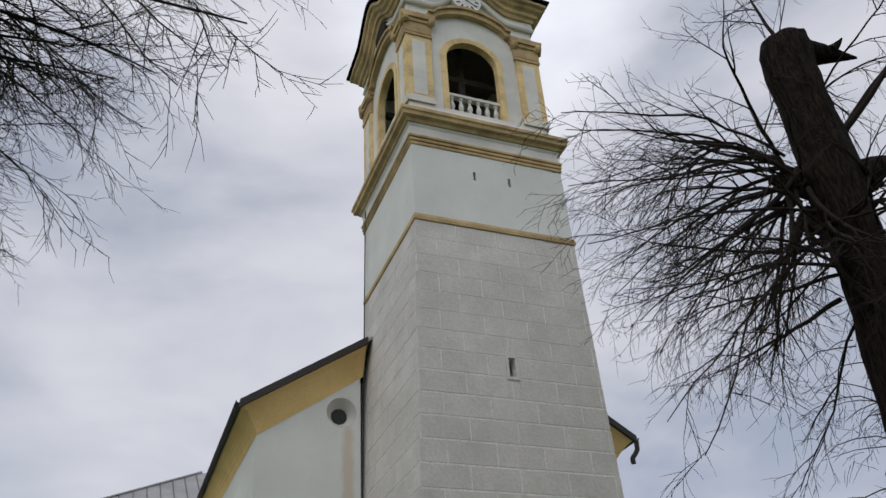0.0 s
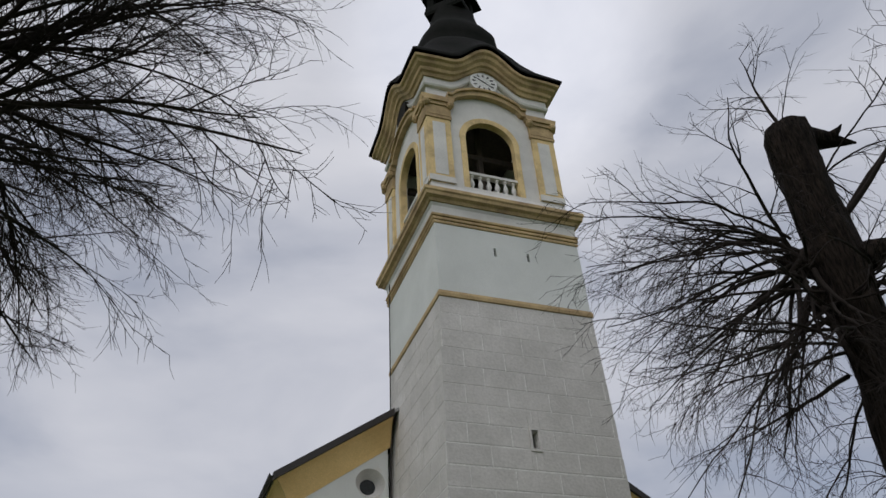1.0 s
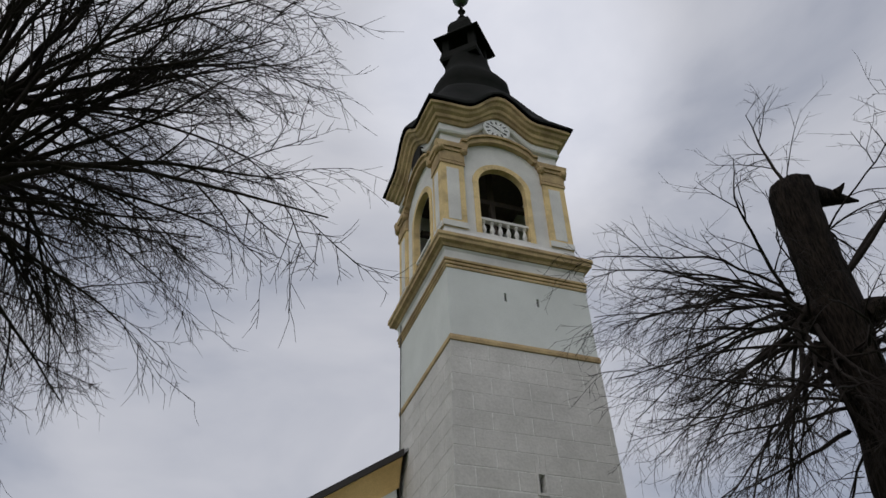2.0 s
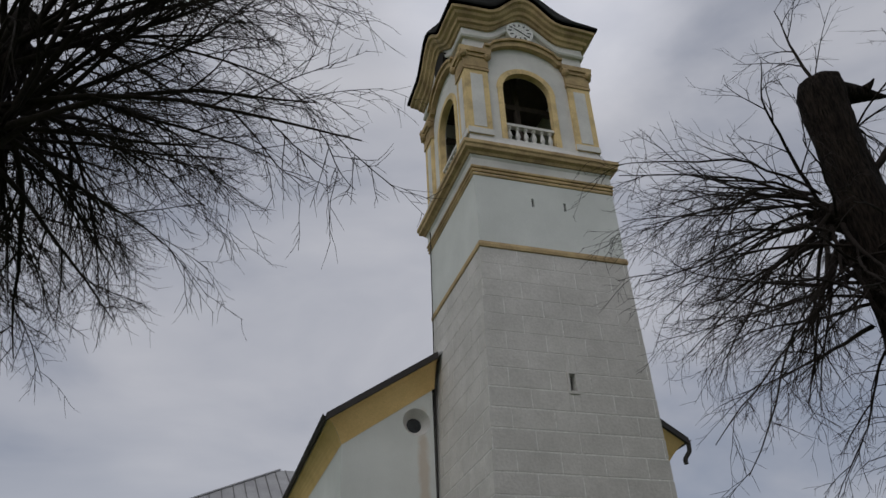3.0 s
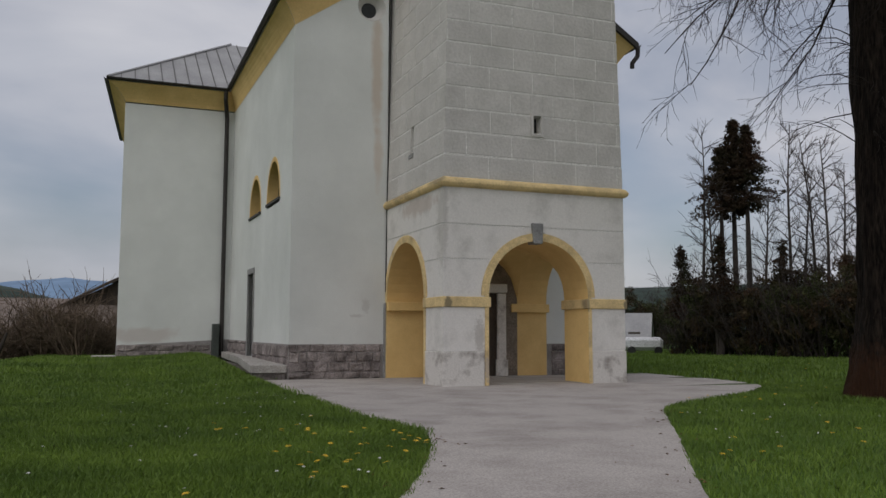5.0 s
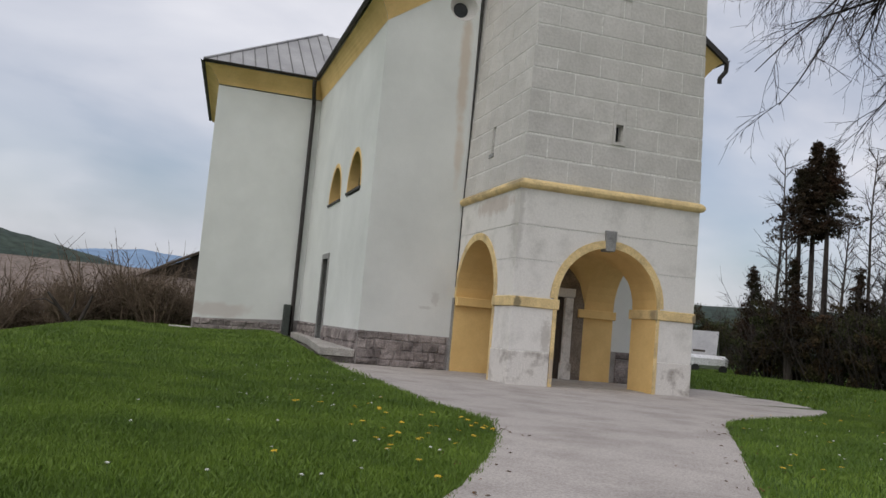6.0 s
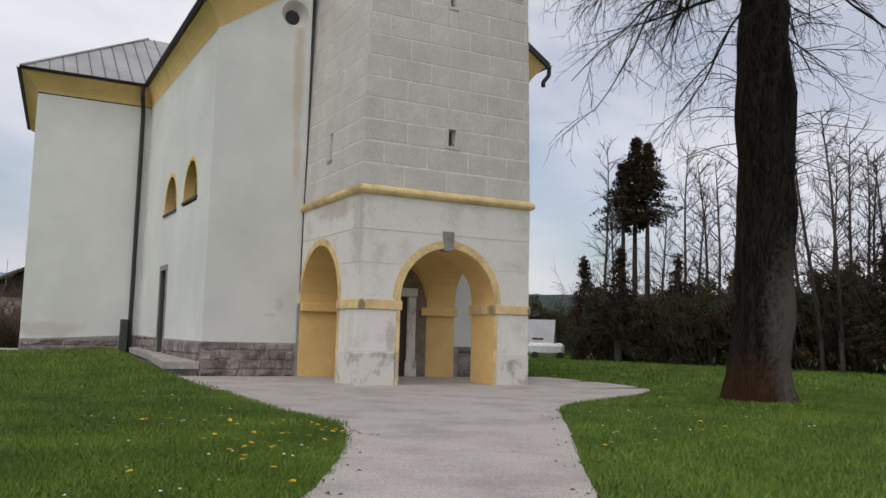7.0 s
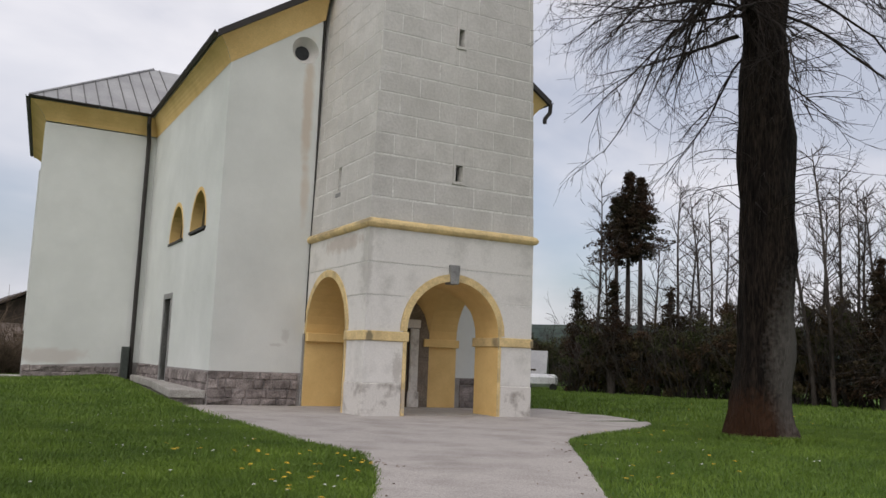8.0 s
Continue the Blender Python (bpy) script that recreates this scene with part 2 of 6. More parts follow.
def bole_marks(n, l, geo, last):
    last = patch(n, l, geo, last, (7.2, -8.6, 0.35), (1.3, 1.3, 0.75), (0.062, 0.028, 0.014), 0.6, 9.0, 0.8)
    return patch(n, l, geo, last, (7.75, -9.35, 2.0), (0.40, 0.40, 1.6), (0.13, 0.12, 0.11), 0.7, 9.0, 1.1)


BARK = mat("dark_lime_bark", (0.031, 0.023, 0.018), (0.008, 0.006, 0.005), 0.95, 1.6, 7, 1.0, dist=0.14, stretch=(3, 3, 0.5), fine_amount=0.85, stain=bole_marks)
TWIG = mat("dark_twig_bark", (0.030, 0.024, 0.021), (0.02, 0.016, 0.014), 0.9, 2.0, 20, 0.2)
FAR_BARK = mat("grey_brown_bark", (0.088, 0.076, 0.068), (0.04, 0.034, 0.03), 0.95, 1.0, 8, 0.5, stretch=(2, 2, 0.6))
NEEDLES = mat("dark_spruce_needles", (0.026, 0.028, 0.015), (0.050, 0.028, 0.018), 0.9, 0.5, 5, 0.1, fine_amount=0.5)
SHRUB = mat("dark_hedge_leaves", (0.062, 0.074, 0.030), (0.085, 0.055, 0.034), 0.9, 0.35, 4, 0.1, fine_amount=0.6, contrast=(0.42, 0.60))
BROWN_SHRUB = mat("bare_brown_brush", (0.20, 0.15, 0.11), (0.13, 0.10, 0.075), 0.9, 0.5, 5, 0.1, fine_amount=0.4)
HILL = mat("forested_hillside", (0.055, 0.075, 0.06), (0.035, 0.05, 0.045), 0.95, 0.02, 0.12, 0.3, fine_amount=0.4)
FIELD = mat("hillside_meadow", (0.16, 0.24, 0.07), (0.13, 0.20, 0.06), 0.95, 0.02, 0.2, 0.1)
# the haze of distance is mixed into the mountains' blue
MOUNTAIN = mat("haze_tinted_mountain", (0.20, 0.30, 0.44), (0.17, 0.26, 0.39), 0.95, 0.003, 0.02, 0.1, fine_amount=0.15)
TILE_ROOF = mat("faded_brown_barn_roof", (0.25, 0.205, 0.185), (0.18, 0.15, 0.13), 0.9, 0.6, 6, 0.3)
RED = mat("red_car_paint", (0.45, 0.03, 0.03), None, 0.35, 1.0, 10, 0.02)
VAN_WHITE = mat("white_van_paint", (0.75, 0.76, 0.78), (0.70, 0.71, 0.73), 0.4, 1.0, 10, 0.02)


# ---------------------------------------------------------------- mesh helpers
def link(name, me, material, parent=None, label=""):
    ob = new(name, me)
    if material is not None and not me.materials:
        me.materials.append(material)
    if parent is not None:
        ob.parent = parent
    if label:
        ob["label"] = label
    return ob


def part(name, bm, material, parent, label="", smooth=False):
    bmesh.ops.recalc_face_normals(bm, faces=bm.faces)
    me = bpy.data.meshes.new(name)
    bm.to_mesh(me)
    bm.free()
    if smooth:
        me.shade_smooth()
    return link(name, me, material, parent, label)


def thing(name, label, category, group="", kind="", at=(0, 0, 0)):
    ob = new(name)
    ob.location = at
    ob.empty_display_size = 0.2
    return tagged(ob, label, category, group, kind)


def box(bm, x0, x1, y0, y1, z0, z1, bevel=0.0):
    vs = [bm.verts.new((x, y, z)) for x in (x0, x1) for y in (y0, y1) for z in (z0, z1)]
    fs = [bm.faces.new([vs[i] for i in f]) for f in ((0, 1, 3, 2), (4, 6, 7, 5), (0, 4, 5, 1), (2, 3, 7, 6), (0, 2, 6, 4), (1, 5, 7, 3))]
    if bevel:
        es = list({e for f in fs for e in f.edges})
        bmesh.ops.bevel(bm, geom=es, offset=bevel, segments=1, affect="EDGES")
    return bm


def boxed(*args, **kw):
    return box(bmesh.new(), *args, **kw)


FRONT = lambda u, v, d: (u, d, v)                 # a wall along x, d into +y
LEFT = lambda u, v, d: (d, u, v)                  # a wall along y, d into +x
RIGHT = lambda u, v, d: (6.2 - d, u, v)
BACK = lambda u, v, d: (u, 6.2 - d, v)


def slab(bm, poly, side, d0, d1):
    """A flat outline of u, v drawn out from depth d0 to d1 on one side of the building."""
    a = [bm.verts.new(side(u, v, d0)) for u, v in poly]
    b = [bm.verts.new(side(u, v, d1)) for u, v in poly]
    bm.faces.new(a)
    bm.faces.new(b[::-1])
    for i in range(len(poly)):
        j = (i + 1) % len(poly)
        bm.faces.new((a[i], b[i], b[j], a[j]))
    return bm


def arc(c, r, spring, n=20, a0=180.0, a1=0.0):
    return [(c + r * math.cos(radians(a0 + (a1 - a0) * i / n)), spring + r * math.sin(radians(a0 + (a1 - a0) * i / n))) for i in range(n + 1)]


def arch_wall(bm, side, u0, u1, v0, v1, c, r, spring, d0, d1):
    """A wall with a round-headed opening that stands on its lower edge."""
    poly = [(u0, v0), (c - r, v0), *arc(c, r, spring), (c + r, v0), (u1, v0), (u1, v1), (u0, v1)]
    return slab(bm, poly, side, d0, d1)


def arch_band(bm, side, c, r0, r1, spring, v0, d0, d1, lower=None):
    """A band that follows the opening, from radius r0 out to r1, down to v0."""
    lo = r1 if lower is None else lower
    poly = [(c - lo, v0), (c - lo, spring), *arc(c, r1, spring), (c + lo, spring), (c + lo, v0), (c + r0, v0), *arc(c, r0, spring, a0=0, a1=180), (c - r0, v0)]
    return slab(bm, poly, side, d0, d1)


def cut(rects, hole):
    """Rectangles u0, u1, v0, v1 with a rectangular hole taken out of them."""
    out = []
    for u0, u1, v0, v1 in rects:
        a, b, c, d = max(u0, hole[0]), min(u1, hole[1]), max(v0, hole[2]), min(v1, hole[3])
        if a >= b or c >= d:
            out.append((u0, u1, v0, v1))
            continue
        for q in ((u0, a, v0, v1), (b, u1, v0, v1), (a, b, v0, c), (a, b, d, v1)):
            if q[1] - q[0] > 0.03 and q[3] - q[2] > 0.03:
                out.append(q)
    return out


def ring(bm, profile, half=3.1, n=1, wave=None, cx=3.1, cy=3.1, closed=True, chop=0.0):
    """A moulding round the square tower: profile of (out, z), mitred at the corners; wave(s) lifts it along each side."""
    loops = []
    for out, z in profile:
        h, loop = half + out, []
        for k in range(4):
            ca, sa = [(1, 0), (0, 1), (-1, 0), (0, -1)][k]
            for i in range(n):
                s = -1 + 2 * i / n
                x, y = s * h, -h
                f = 1 - chop * max(0.0, (math.hypot(s, 1) - 1.0) / 0.414) ** 3
                x, y = x * f, y * f
                loop.append(bm.verts.new((cx + ca * x - sa * y, cy + sa * x + ca * y, z + (wave(s * h / half) if wave else 0))))
        loops.append(loop)
    rows = list(zip(loops, loops[1:] + loops[:1])) if closed else list(zip(loops, loops[1:]))
    for a, b in rows:
        for i in range(4 * n):
            j = (i + 1) % (4 * n)
            bm.faces.new((a[i], a[j], b[j], b[i]))
    return bm


def lathe(bm, cx, cy, rows, n=16, cap=True):
    """A turned body from rows of (radius, z)."""
    loops = [[bm.verts.new((cx + r * math.cos(2 * math.pi * i / n), cy + r * math.sin(2 * math.pi * i / n), z)) for i in range(n)] for r, z in rows]
    for a, b in zip(loops, loops[1:]):
        for i in range(n):
            bm.faces.new((a[i], a[(i + 1) % n], b[(i + 1) % n], b[i]))
    if cap:
        bm.faces.new(loops[0][::-1])
        bm.faces.new(loops[-1])
    return bm


def rod(bm, p, q, r0, r1=None, n=8):
    """A round bar from p to q."""
    p, q = Vector(p), Vector(q)
    r1 = r0 if r1 is None else r1
    rot = (q - p).to_track_quat("Z", "Y").to_matrix()
    ends = []
    for o, r in ((p, r0), (q, r1)):
        ends.append([bm.verts.new(o + rot @ Vector((r * math.cos(2 * math.pi * i / n), r * math.sin(2 * math.pi * i / n), 0))) for i in range(n)])
    for i in range(n):
        bm.faces.new((ends[0][i], ends[0][(i + 1) % n], ends[1][(i + 1) % n], ends[1][i]))
    bm.faces.new(ends[0][::-1])
    bm.faces.new(ends[1])
    return bm


def quads(bm, *faces):
    for f in faces:
        bm.faces.new([bm.verts.new(p) for p in f])
    return bm


_piece = {}


def piece_mesh(w, h, d, edge, material, key, rough=0.0):
    """A block w by h with chamfered front edges, shared by all blocks of that size; it lies from its origin to +x, +z, front at -y."""
    k = (key, round(w, 3), round(h, 3), round(d, 3))
    if k in _piece:
        return _piece[k]
    rnd = random.Random(str(k))
    j = lambda: rnd.uniform(-rough, rough)
    back = [(0, 0, 0), (w, 0, 0), (w, 0, h), (0, 0, h)]
    mid = [(0 + j(), -d + edge, 0 + j()), (w + j(), -d + edge, 0 + j()), (w + j(), -d + edge, h + j()), (0 + j(), -d + edge, h + j())]
    fr = [(edge + j(), -d + j(), edge + j()), (w - edge + j(), -d + j(), edge + j()), (w - edge + j(), -d + j(), h - edge + j()), (edge + j(), -d + j(), h - edge + j())]
    vs, fs = back + mid + fr, [(8, 9, 10, 11)]
    for a, b in ((0, 4), (4, 8)):
        for i in range(4):
            fs.append((a + i, a + (i + 1) % 4, b + (i + 1) % 4, b + i))
    me = bpy.data.meshes.new("block")
    me.from_pydata(vs, [], fs)
    me.materials.append(material)
    _piece[k] = me
    return me


def piece(name, me, parent, at, turn=0.0):
    ob = new(name, me)
    ob.parent = parent
    ob.location, ob.rotation_euler = at, (0, 0, radians(turn))
    return ob


def grow(me_name, lines, sides, material, parent, name, label=""):
    """Tubes along many polylines [(x, y, z, r), ...], in one mesh."""
    vs, fs, base = [], [], 0
    ang = np.arange(sides) * 2 * np.pi / sides
    ring_c, ring_s = np.cos(ang), np.sin(ang)
    for pts in lines:
        p = np.asarray(pts, float)
        c, r = p[:, :3], p[:, 3]
        d = np.gradient(c, axis=0)
        d /= np.linalg.norm(d, axis=1)[:, None] + 1e-9
        ref = np.where(np.abs(d[:, 2:3]) < 0.8, np.array([[0, 0, 1.0]]), np.array([[1.0, 0, 0]]))
        a = np.cross(d, ref)
        a /= np.linalg.norm(a, axis=1)[:, None] + 1e-9
        b = np.cross(d, a)
        rings = c[:, None] + r[:, None, None] * (ring_c[None, :, None] * a[:, None] + ring_s[None, :, None] * b[:, None])
        vs.append(rings.reshape(-1, 3))
        m, i = np.meshgrid(np.arange(len(p) - 1), np.arange(sides), indexing="ij")
        k, i2 = m * sides, (i + 1) % sides
        fs.append((base + np.stack([k + i, k + i2, k + sides + i2, k + sides + i], -1)).reshape(-1, 4))
        base += len(p) * sides
    return link(name, quick_mesh(me_name, np.concatenate(vs), np.concatenate(fs)), material, parent, label)


def quick_mesh(name, verts, faces):
    me = bpy.data.meshes.new(name)
    n = faces.shape[1]
    me.vertices.add(len(verts))
    me.vertices.foreach_set("co", np.ascontiguousarray(verts, dtype=np.float32).ravel())
    me.loops.add(faces.size)
    me.loops.foreach_set("vertex_index", np.ascontiguousarray(faces, dtype=np.int32).ravel())
    me.polygons.add(len(faces))
    me.polygons.foreach_set("loop_start", np.arange(0, faces.size, n, dtype=np.int32))
    me.update(calc_edges=True)
    return me


def inside(px, py, poly):
    """Which of the points lie in the outline."""
    hit = np.zeros(len(px), bool)
    x, y = np.array(poly, float).T
    for i in range(len(poly)):
        j = i - 1
        c = (y[i] > py) != (y[j] > py)
        hit ^= c & (px < (x[j] - x[i]) * (py - y[i]) / (y[j] - y[i] + 1e-12) + x[i])
    return hit


# ---------------------------------------------------------------- the lie of the land
def land(x, y):
    """Height of the lawn: level round the tower, a low swell towards the church's flank, falling away past the lawn's edge."""
    x, y = np.asarray(x, float), np.asarray(y, float)
    sm = lambda t: np.clip(t, 0, 1) ** 2 * (3 - 2 * np.clip(t, 0, 1))
    z = (0.44 + 0.20 * sm((x + 8.5) / 4.5)) * sm((y + 1.0) / 15) * sm((-4.1 - x) / 1.1)
    edge = -14.5 + (y - 2) * 0.143
    z = z - np.clip((edge - x) * 0.22, 0, 3.0)
    z = z - np.clip((y - 34) * 0.10, 0, 3.0) * sm((10 - x) / 10)
    z = z - 3.0 * sm((np.hypot(x, y) - 90) / 160)
    return z


# ---------------------------------------------------------------- the tower
TW = 6.2                                          # width of the tower
ARCH_C, ARCH_R, SPRING = 3.15, 1.72, 2.68           # front arch
SIDE_C, SIDE_R = 3.40, 1.87                        # side arches, along y
tower = thing("church_tower", "tall white and grey church tower with ochre bands and arcaded porch", "church tower")

# porch walls
core = part("porch_wall", arch_wall(bmesh.new(), FRONT, 0.0, TW, 0, 6.0, ARCH_C, ARCH_R, SPRING, 0.0, 1.45), JOINT, tower, "pale limewashed porch wall")
for side, deep in ((LEFT, 1.45), (RIGHT, 1.25)):
    part("porch_wall", arch_wall(bmesh.new(), side, 1.452, TW, 0, 6.0, SIDE_C, SIDE_R, SPRING, 0.0, deep), JOINT, tower)
part("porch_wall", boxed(1.452, 4.948, 5.1, TW, 0, 6.0), PORCH_PLASTER, tower, "grey-brown plaster of the porch's inner wall")
for side, c, r, d in ((FRONT, ARCH_C, ARCH_R, 1.46), (LEFT, SIDE_C, SIDE_R, 1.452), (RIGHT, SIDE_C, SIDE_R, 1.252)):
    part("arch_lining", arch_band(bmesh.new(), side, c, r - 0.012, r + 0.003, SPRING, 0.02, -0.032, d), YELLOW, tower, "ochre painted reveal")
    part("archivolt", arch_band(bmesh.new(), side, c, r - 0.010, r + 0.23, SPRING, 0.0, -0.05, 0.0, lower=r + 0.11), YELLOW_OLD, tower, "raised ochre arch band")
# vault over the middle of the porch
bm = bmesh.new()
n = 14
gx, gy = [1.45 + 3.5 * i / n for i in range(n + 1)], [1.45 + 3.65 * i / n for i in range(n + 1)]
vz = lambda x, y: max(SPRING + math.sqrt(max(0, 1.75 ** 2 - (x - 3.2) ** 2)), SPRING + math.sqrt(max(0, 1.83 ** 2 - (y - 3.275) ** 2)))
gv = [[bm.verts.new((x, y, vz(x, y))) for y in gy] for x in gx]
for i in range(n):
    for j in range(n):
        bm.faces.new((gv[i][j], gv[i][j + 1], gv[i + 1][j + 1], gv[i + 1][j]))
part("porch_vault", bm, YELLOW, tower, "ochre groined vault", smooth=True)
part("porch_ceiling_slab", boxed(1.452, 4.948, 1.452, 5.1, 4.6, 6.0), JOINT, tower)
# church portal on the porch's back wall
portal = part("portal_frame", bmesh.new(), PLINTH, tower, "grey stone portal frame")
bm = bmesh.new()
for u0, u1 in ((2.0, 2.32), (4.08, 4.4)):
    box(bm, u0, u1, 4.88, 5.098, 0.03, 3.0, 0.02)
    box(bm, u0 - 0.05, u1 + 0.05, 4.84, 5.097, 0.03, 0.62, 0.02)
box(bm, 1.95, 4.45, 4.86, 5.096, 3.02, 3.35, 0.03)
bm.to_mesh(portal.data)
bm.free()
for k in range(2):
    leaf = part("door_leaf", boxed(2.325 + k * 0.88, 3.195 + k * 0.88, 5.0, 5.07, 0.03, 3.0, 0.01), DARK_WOOD, tower, "dark wooden double door leaf")
    for z0, z1 in ((0.2, 0.95), (1.1, 1.95), (2.1, 2.85)):
        part("door_panel", boxed(2.43 + k * 0.88, 3.09 + k * 0.88, 4.975, 5.0, z0, z1, 0.02), DARK_WOOD, leaf)
part("door_ring", lathe(bmesh.new(), 3.12, 4.97, [(0.03, 1.15), (0.05, 1.2), (0.03, 1.25)], 10), BRONZE, tower)
part("porch_floor", boxed(1.3, 4.9, 0.4, 5.1, -0.05, 0.035), CONCRETE, tower, "worn grey concrete porch floor")


# long rendered panels of the lower storey, with recessed joints
def panels(side, u0, u1, c, r, parent):
    rr = r + 0.232
    for z0, z1 in ((1.045, 2.33), (2.645, 3.74), (3.785, 4.78), (4.825, 5.9)):
        zs = [z0 + (z1 - z0) * i / 10 for i in range(11)]
        reach = lambda z: (r + 0.112) if z <= SPRING else (math.sqrt(max(0.0, rr * rr - (z - SPRING) ** 2)))
        if z0 > SPRING + rr:
            rows = [[(u0, z0), (u1, z0), (u1, z1), (u0, z1)]]
        else:
            left = [(u0, z0), *[(c - reach(z), z) for z in zs], (u0, z1)]
            right = [(u1, z0), (u1, z1), *[(c + reach(z), z) for z in zs[::-1]]]
            rows = [left, right]
        for poly in rows:
            if max(p[0] for p in poly) - min(p[0] for p in poly) > 0.05:
                part("render_panel", slab(bmesh.new(), poly, side, -0.016, 0.0), PANEL, parent)


panels(FRONT, -0.016, TW + 0.016, ARCH_C, ARCH_R, core)
panels(LEFT, 0.002, 5.36, SIDE_C, SIDE_R, core)
panels(RIGHT, 0.002, 5.36, SIDE_C, SIDE_R, core)


# pier plinths, imposts
def pier_box(name, x0, x1, y0, y1, z0, z1, out, material, label, bevel=0.02):
    return part(name, boxed(x0 - out, x1 + out, y0 - out, y1 + out, z0, z1, bevel=bevel), material, tower, label)


for x0, x1 in ((0, ARCH_C - ARCH_R), (ARCH_C + ARCH_R, TW)):
    part("pier_plinth", boxed(x0 - 0.04 if x0 < 1 else x0 + 0.125, x1 - 0.125 if x0 < 1 else x1 + 0.04, -0.046, 1.48, -0.08, 1.03, bevel=0.025), PLINTH, tower, "stained and chipped grey pier base")
    pier_box("impost", x0, x1, 0, 1.5, 2.335, 2.64, 0.075, YELLOW_OLD, "weathered ochre impost band")
for x0, x1 in ((0, 1.45), (4.75, 6.2)):
    part("impost", boxed(x0 - 0.05, x1 + 0.05, 5.02, 5.35, 2.335, 2.64, bevel=0.015), YELLOW, tower)
bm = bmesh.new()
slab(bm, [(2.93, 4.30), (3.24, 4.30), (3.27, 4.93), (2.88, 4.93)], FRONT, -0.11, 0.3)
bmesh.ops.bevel(bm, geom=bm.edges[:], offset=0.015, segments=1, affect="EDGES")
part("keystone", bm, GREYSTONE, tower, "plain grey stone keystone")
# roll moulding over the porch
part("string_course", ring(bmesh.new(), [(0.0, 5.90), (0.06, 5.91), (0.12, 5.95), (0.15, 6.02), (0.155, 6.08), (0.13, 6.15), (0.07, 6.21), (0.0, 6.24)]), YELLOW_OLD, tower, "weathered ochre roll moulding", smooth=False)

# shaft: hollow walls with slit windows
SLOTS = {"front": [(3.0, 3.27, 7.74, 8.29), (2.97, 3.2, 12.42, 13.05)], "left": [(2.82, 3.08, 7.42, 8.32)]}
USLOTS = [(2.39, 2.50, 20.03, 20.42), (3.81, 3.92, 20.03, 20.42)]
shafts = {}
for side, us, holes in ((FRONT, (0, TW), SLOTS["front"]), (LEFT, (0.8, 5.4), SLOTS["left"]), (RIGHT, (0.8, 5.4), []), (BACK, (0, TW), [])):
    levels = sorted({6.2, 8.02, 12.73, 17.9} | {v for h in holes for v in h[2:]})
    rects = [(us[0], us[1], v0, v1) for v0, v1 in zip(levels, levels[1:])]
    for h in holes:
        rects = cut(rects, h)
    bm = bmesh.new()
    for u0, u1, v0, v1 in rects:
        slab(bm, [(u0, v0), (u1, v0), (u1, v1), (u0, v1)], side, 0.0, 0.8)
    bmesh.ops.remove_doubles(bm, verts=bm.verts[:], dist=1e-4)
    shafts[side] = part("shaft_wall", bm, JOINT, tower, "grey rendered block walling with pale joints")
for u0, u1, v0, v1 in SLOTS["front"]:
    fr = bmesh.new()
    for a in cut([(u0 - 0.09, u1 + 0.09, v0 - 0.09, v1 + 0.09)], (u0, u1, v0, v1)):
        slab(fr, [(a[0], a[2]), (a[1], a[2]), (a[1], a[3]), (a[0], a[3])], FRONT, -0.045, 0.02)
    wf = part("slit_window", fr, BLOCK, tower, "narrow slit window with grey stone edging")
    # black sheet that stands in for the shade inside the slit
    part("shutter", boxed(u0, u1, 0.32, 0.36, v0, v1), BLACK, wf)
u0, u1, v0, v1 = SLOTS["left"][0]
wf = part("slit_window", slab(bmesh.new(), [(u0 - 0.08, v0 - 0.12), (u1 + 0.08, v0 - 0.12), (u1 + 0.08, v0), (u0 - 0.08, v0)], LEFT, -0.045, 0.02), GREYSTONE, tower)
part("shutter", boxed(0.2, 0.24, u0, u1, v0, v1), DARK_WOOD, wf)
# ochre band, white storey, fluted ochre frieze, cornice
part("ochre_band", ring(bmesh.new(), [(0.0, 17.86), (0.06, 17.88), (0.075, 18.0), (0.04, 18.12), (0.0, 18.13)]), YELLOW_DIRTY, tower, "flat ochre band")
for side, us in ((BACK, (0.0, TW)), (LEFT, (0.7, 5.5)), (RIGHT, (0.7, 5.5)), (FRONT, (0.0, TW))):
    bm = bmesh.new()
    levels = [17.9, 20.03, 20.22, 20.42, 22.6, 22.9]
    rects = [(us[0], us[1], v0, v1) for v0, v1 in zip(levels, levels[1:])]
    for h in USLOTS if side is FRONT else []:
        rects = cut(rects, h)
    for u0, u1, v0, v1 in rects:
        slab(bm, [(u0, v0), (u1, v0), (u1, v1), (u0, v1)], side, 0.0, 0.7)
    bmesh.ops.remove_doubles(bm, verts=bm.verts[:], dist=1e-4)
    upper = part("upper_wall", bm, WHITE, tower, "smooth white plaster storey")
# dark sheets behind the upper slits, coloured as the unlit inside
for u0, u1, v0, v1 in USLOTS:
    part("slit_shutter", boxed(u0 - 0.05, u1 + 0.05, 0.12, 0.16, v0 - 0.05, v1 + 0.05), DARK, upper)
for k in range(3):
    z = 21.22 + k * 0.17
    part("ochre_fillet", ring(bmesh.new(), [(0.0, z), (0.035 + 0.025 * k, z + 0.02), (0.05 + 0.025 * k, z + 0.08), (0.035 + 0.025 * k, z + 0.13), (0.0, z + 0.145)]), YELLOW_DIRTY, tower)
part("frieze", ring(bmesh.new(), [(0.0, 21.74), (0.03, 21.74), (0.03, 22.1), (0.10, 22.22), (0.0, 22.24)]), WHITE_TRIM, tower)
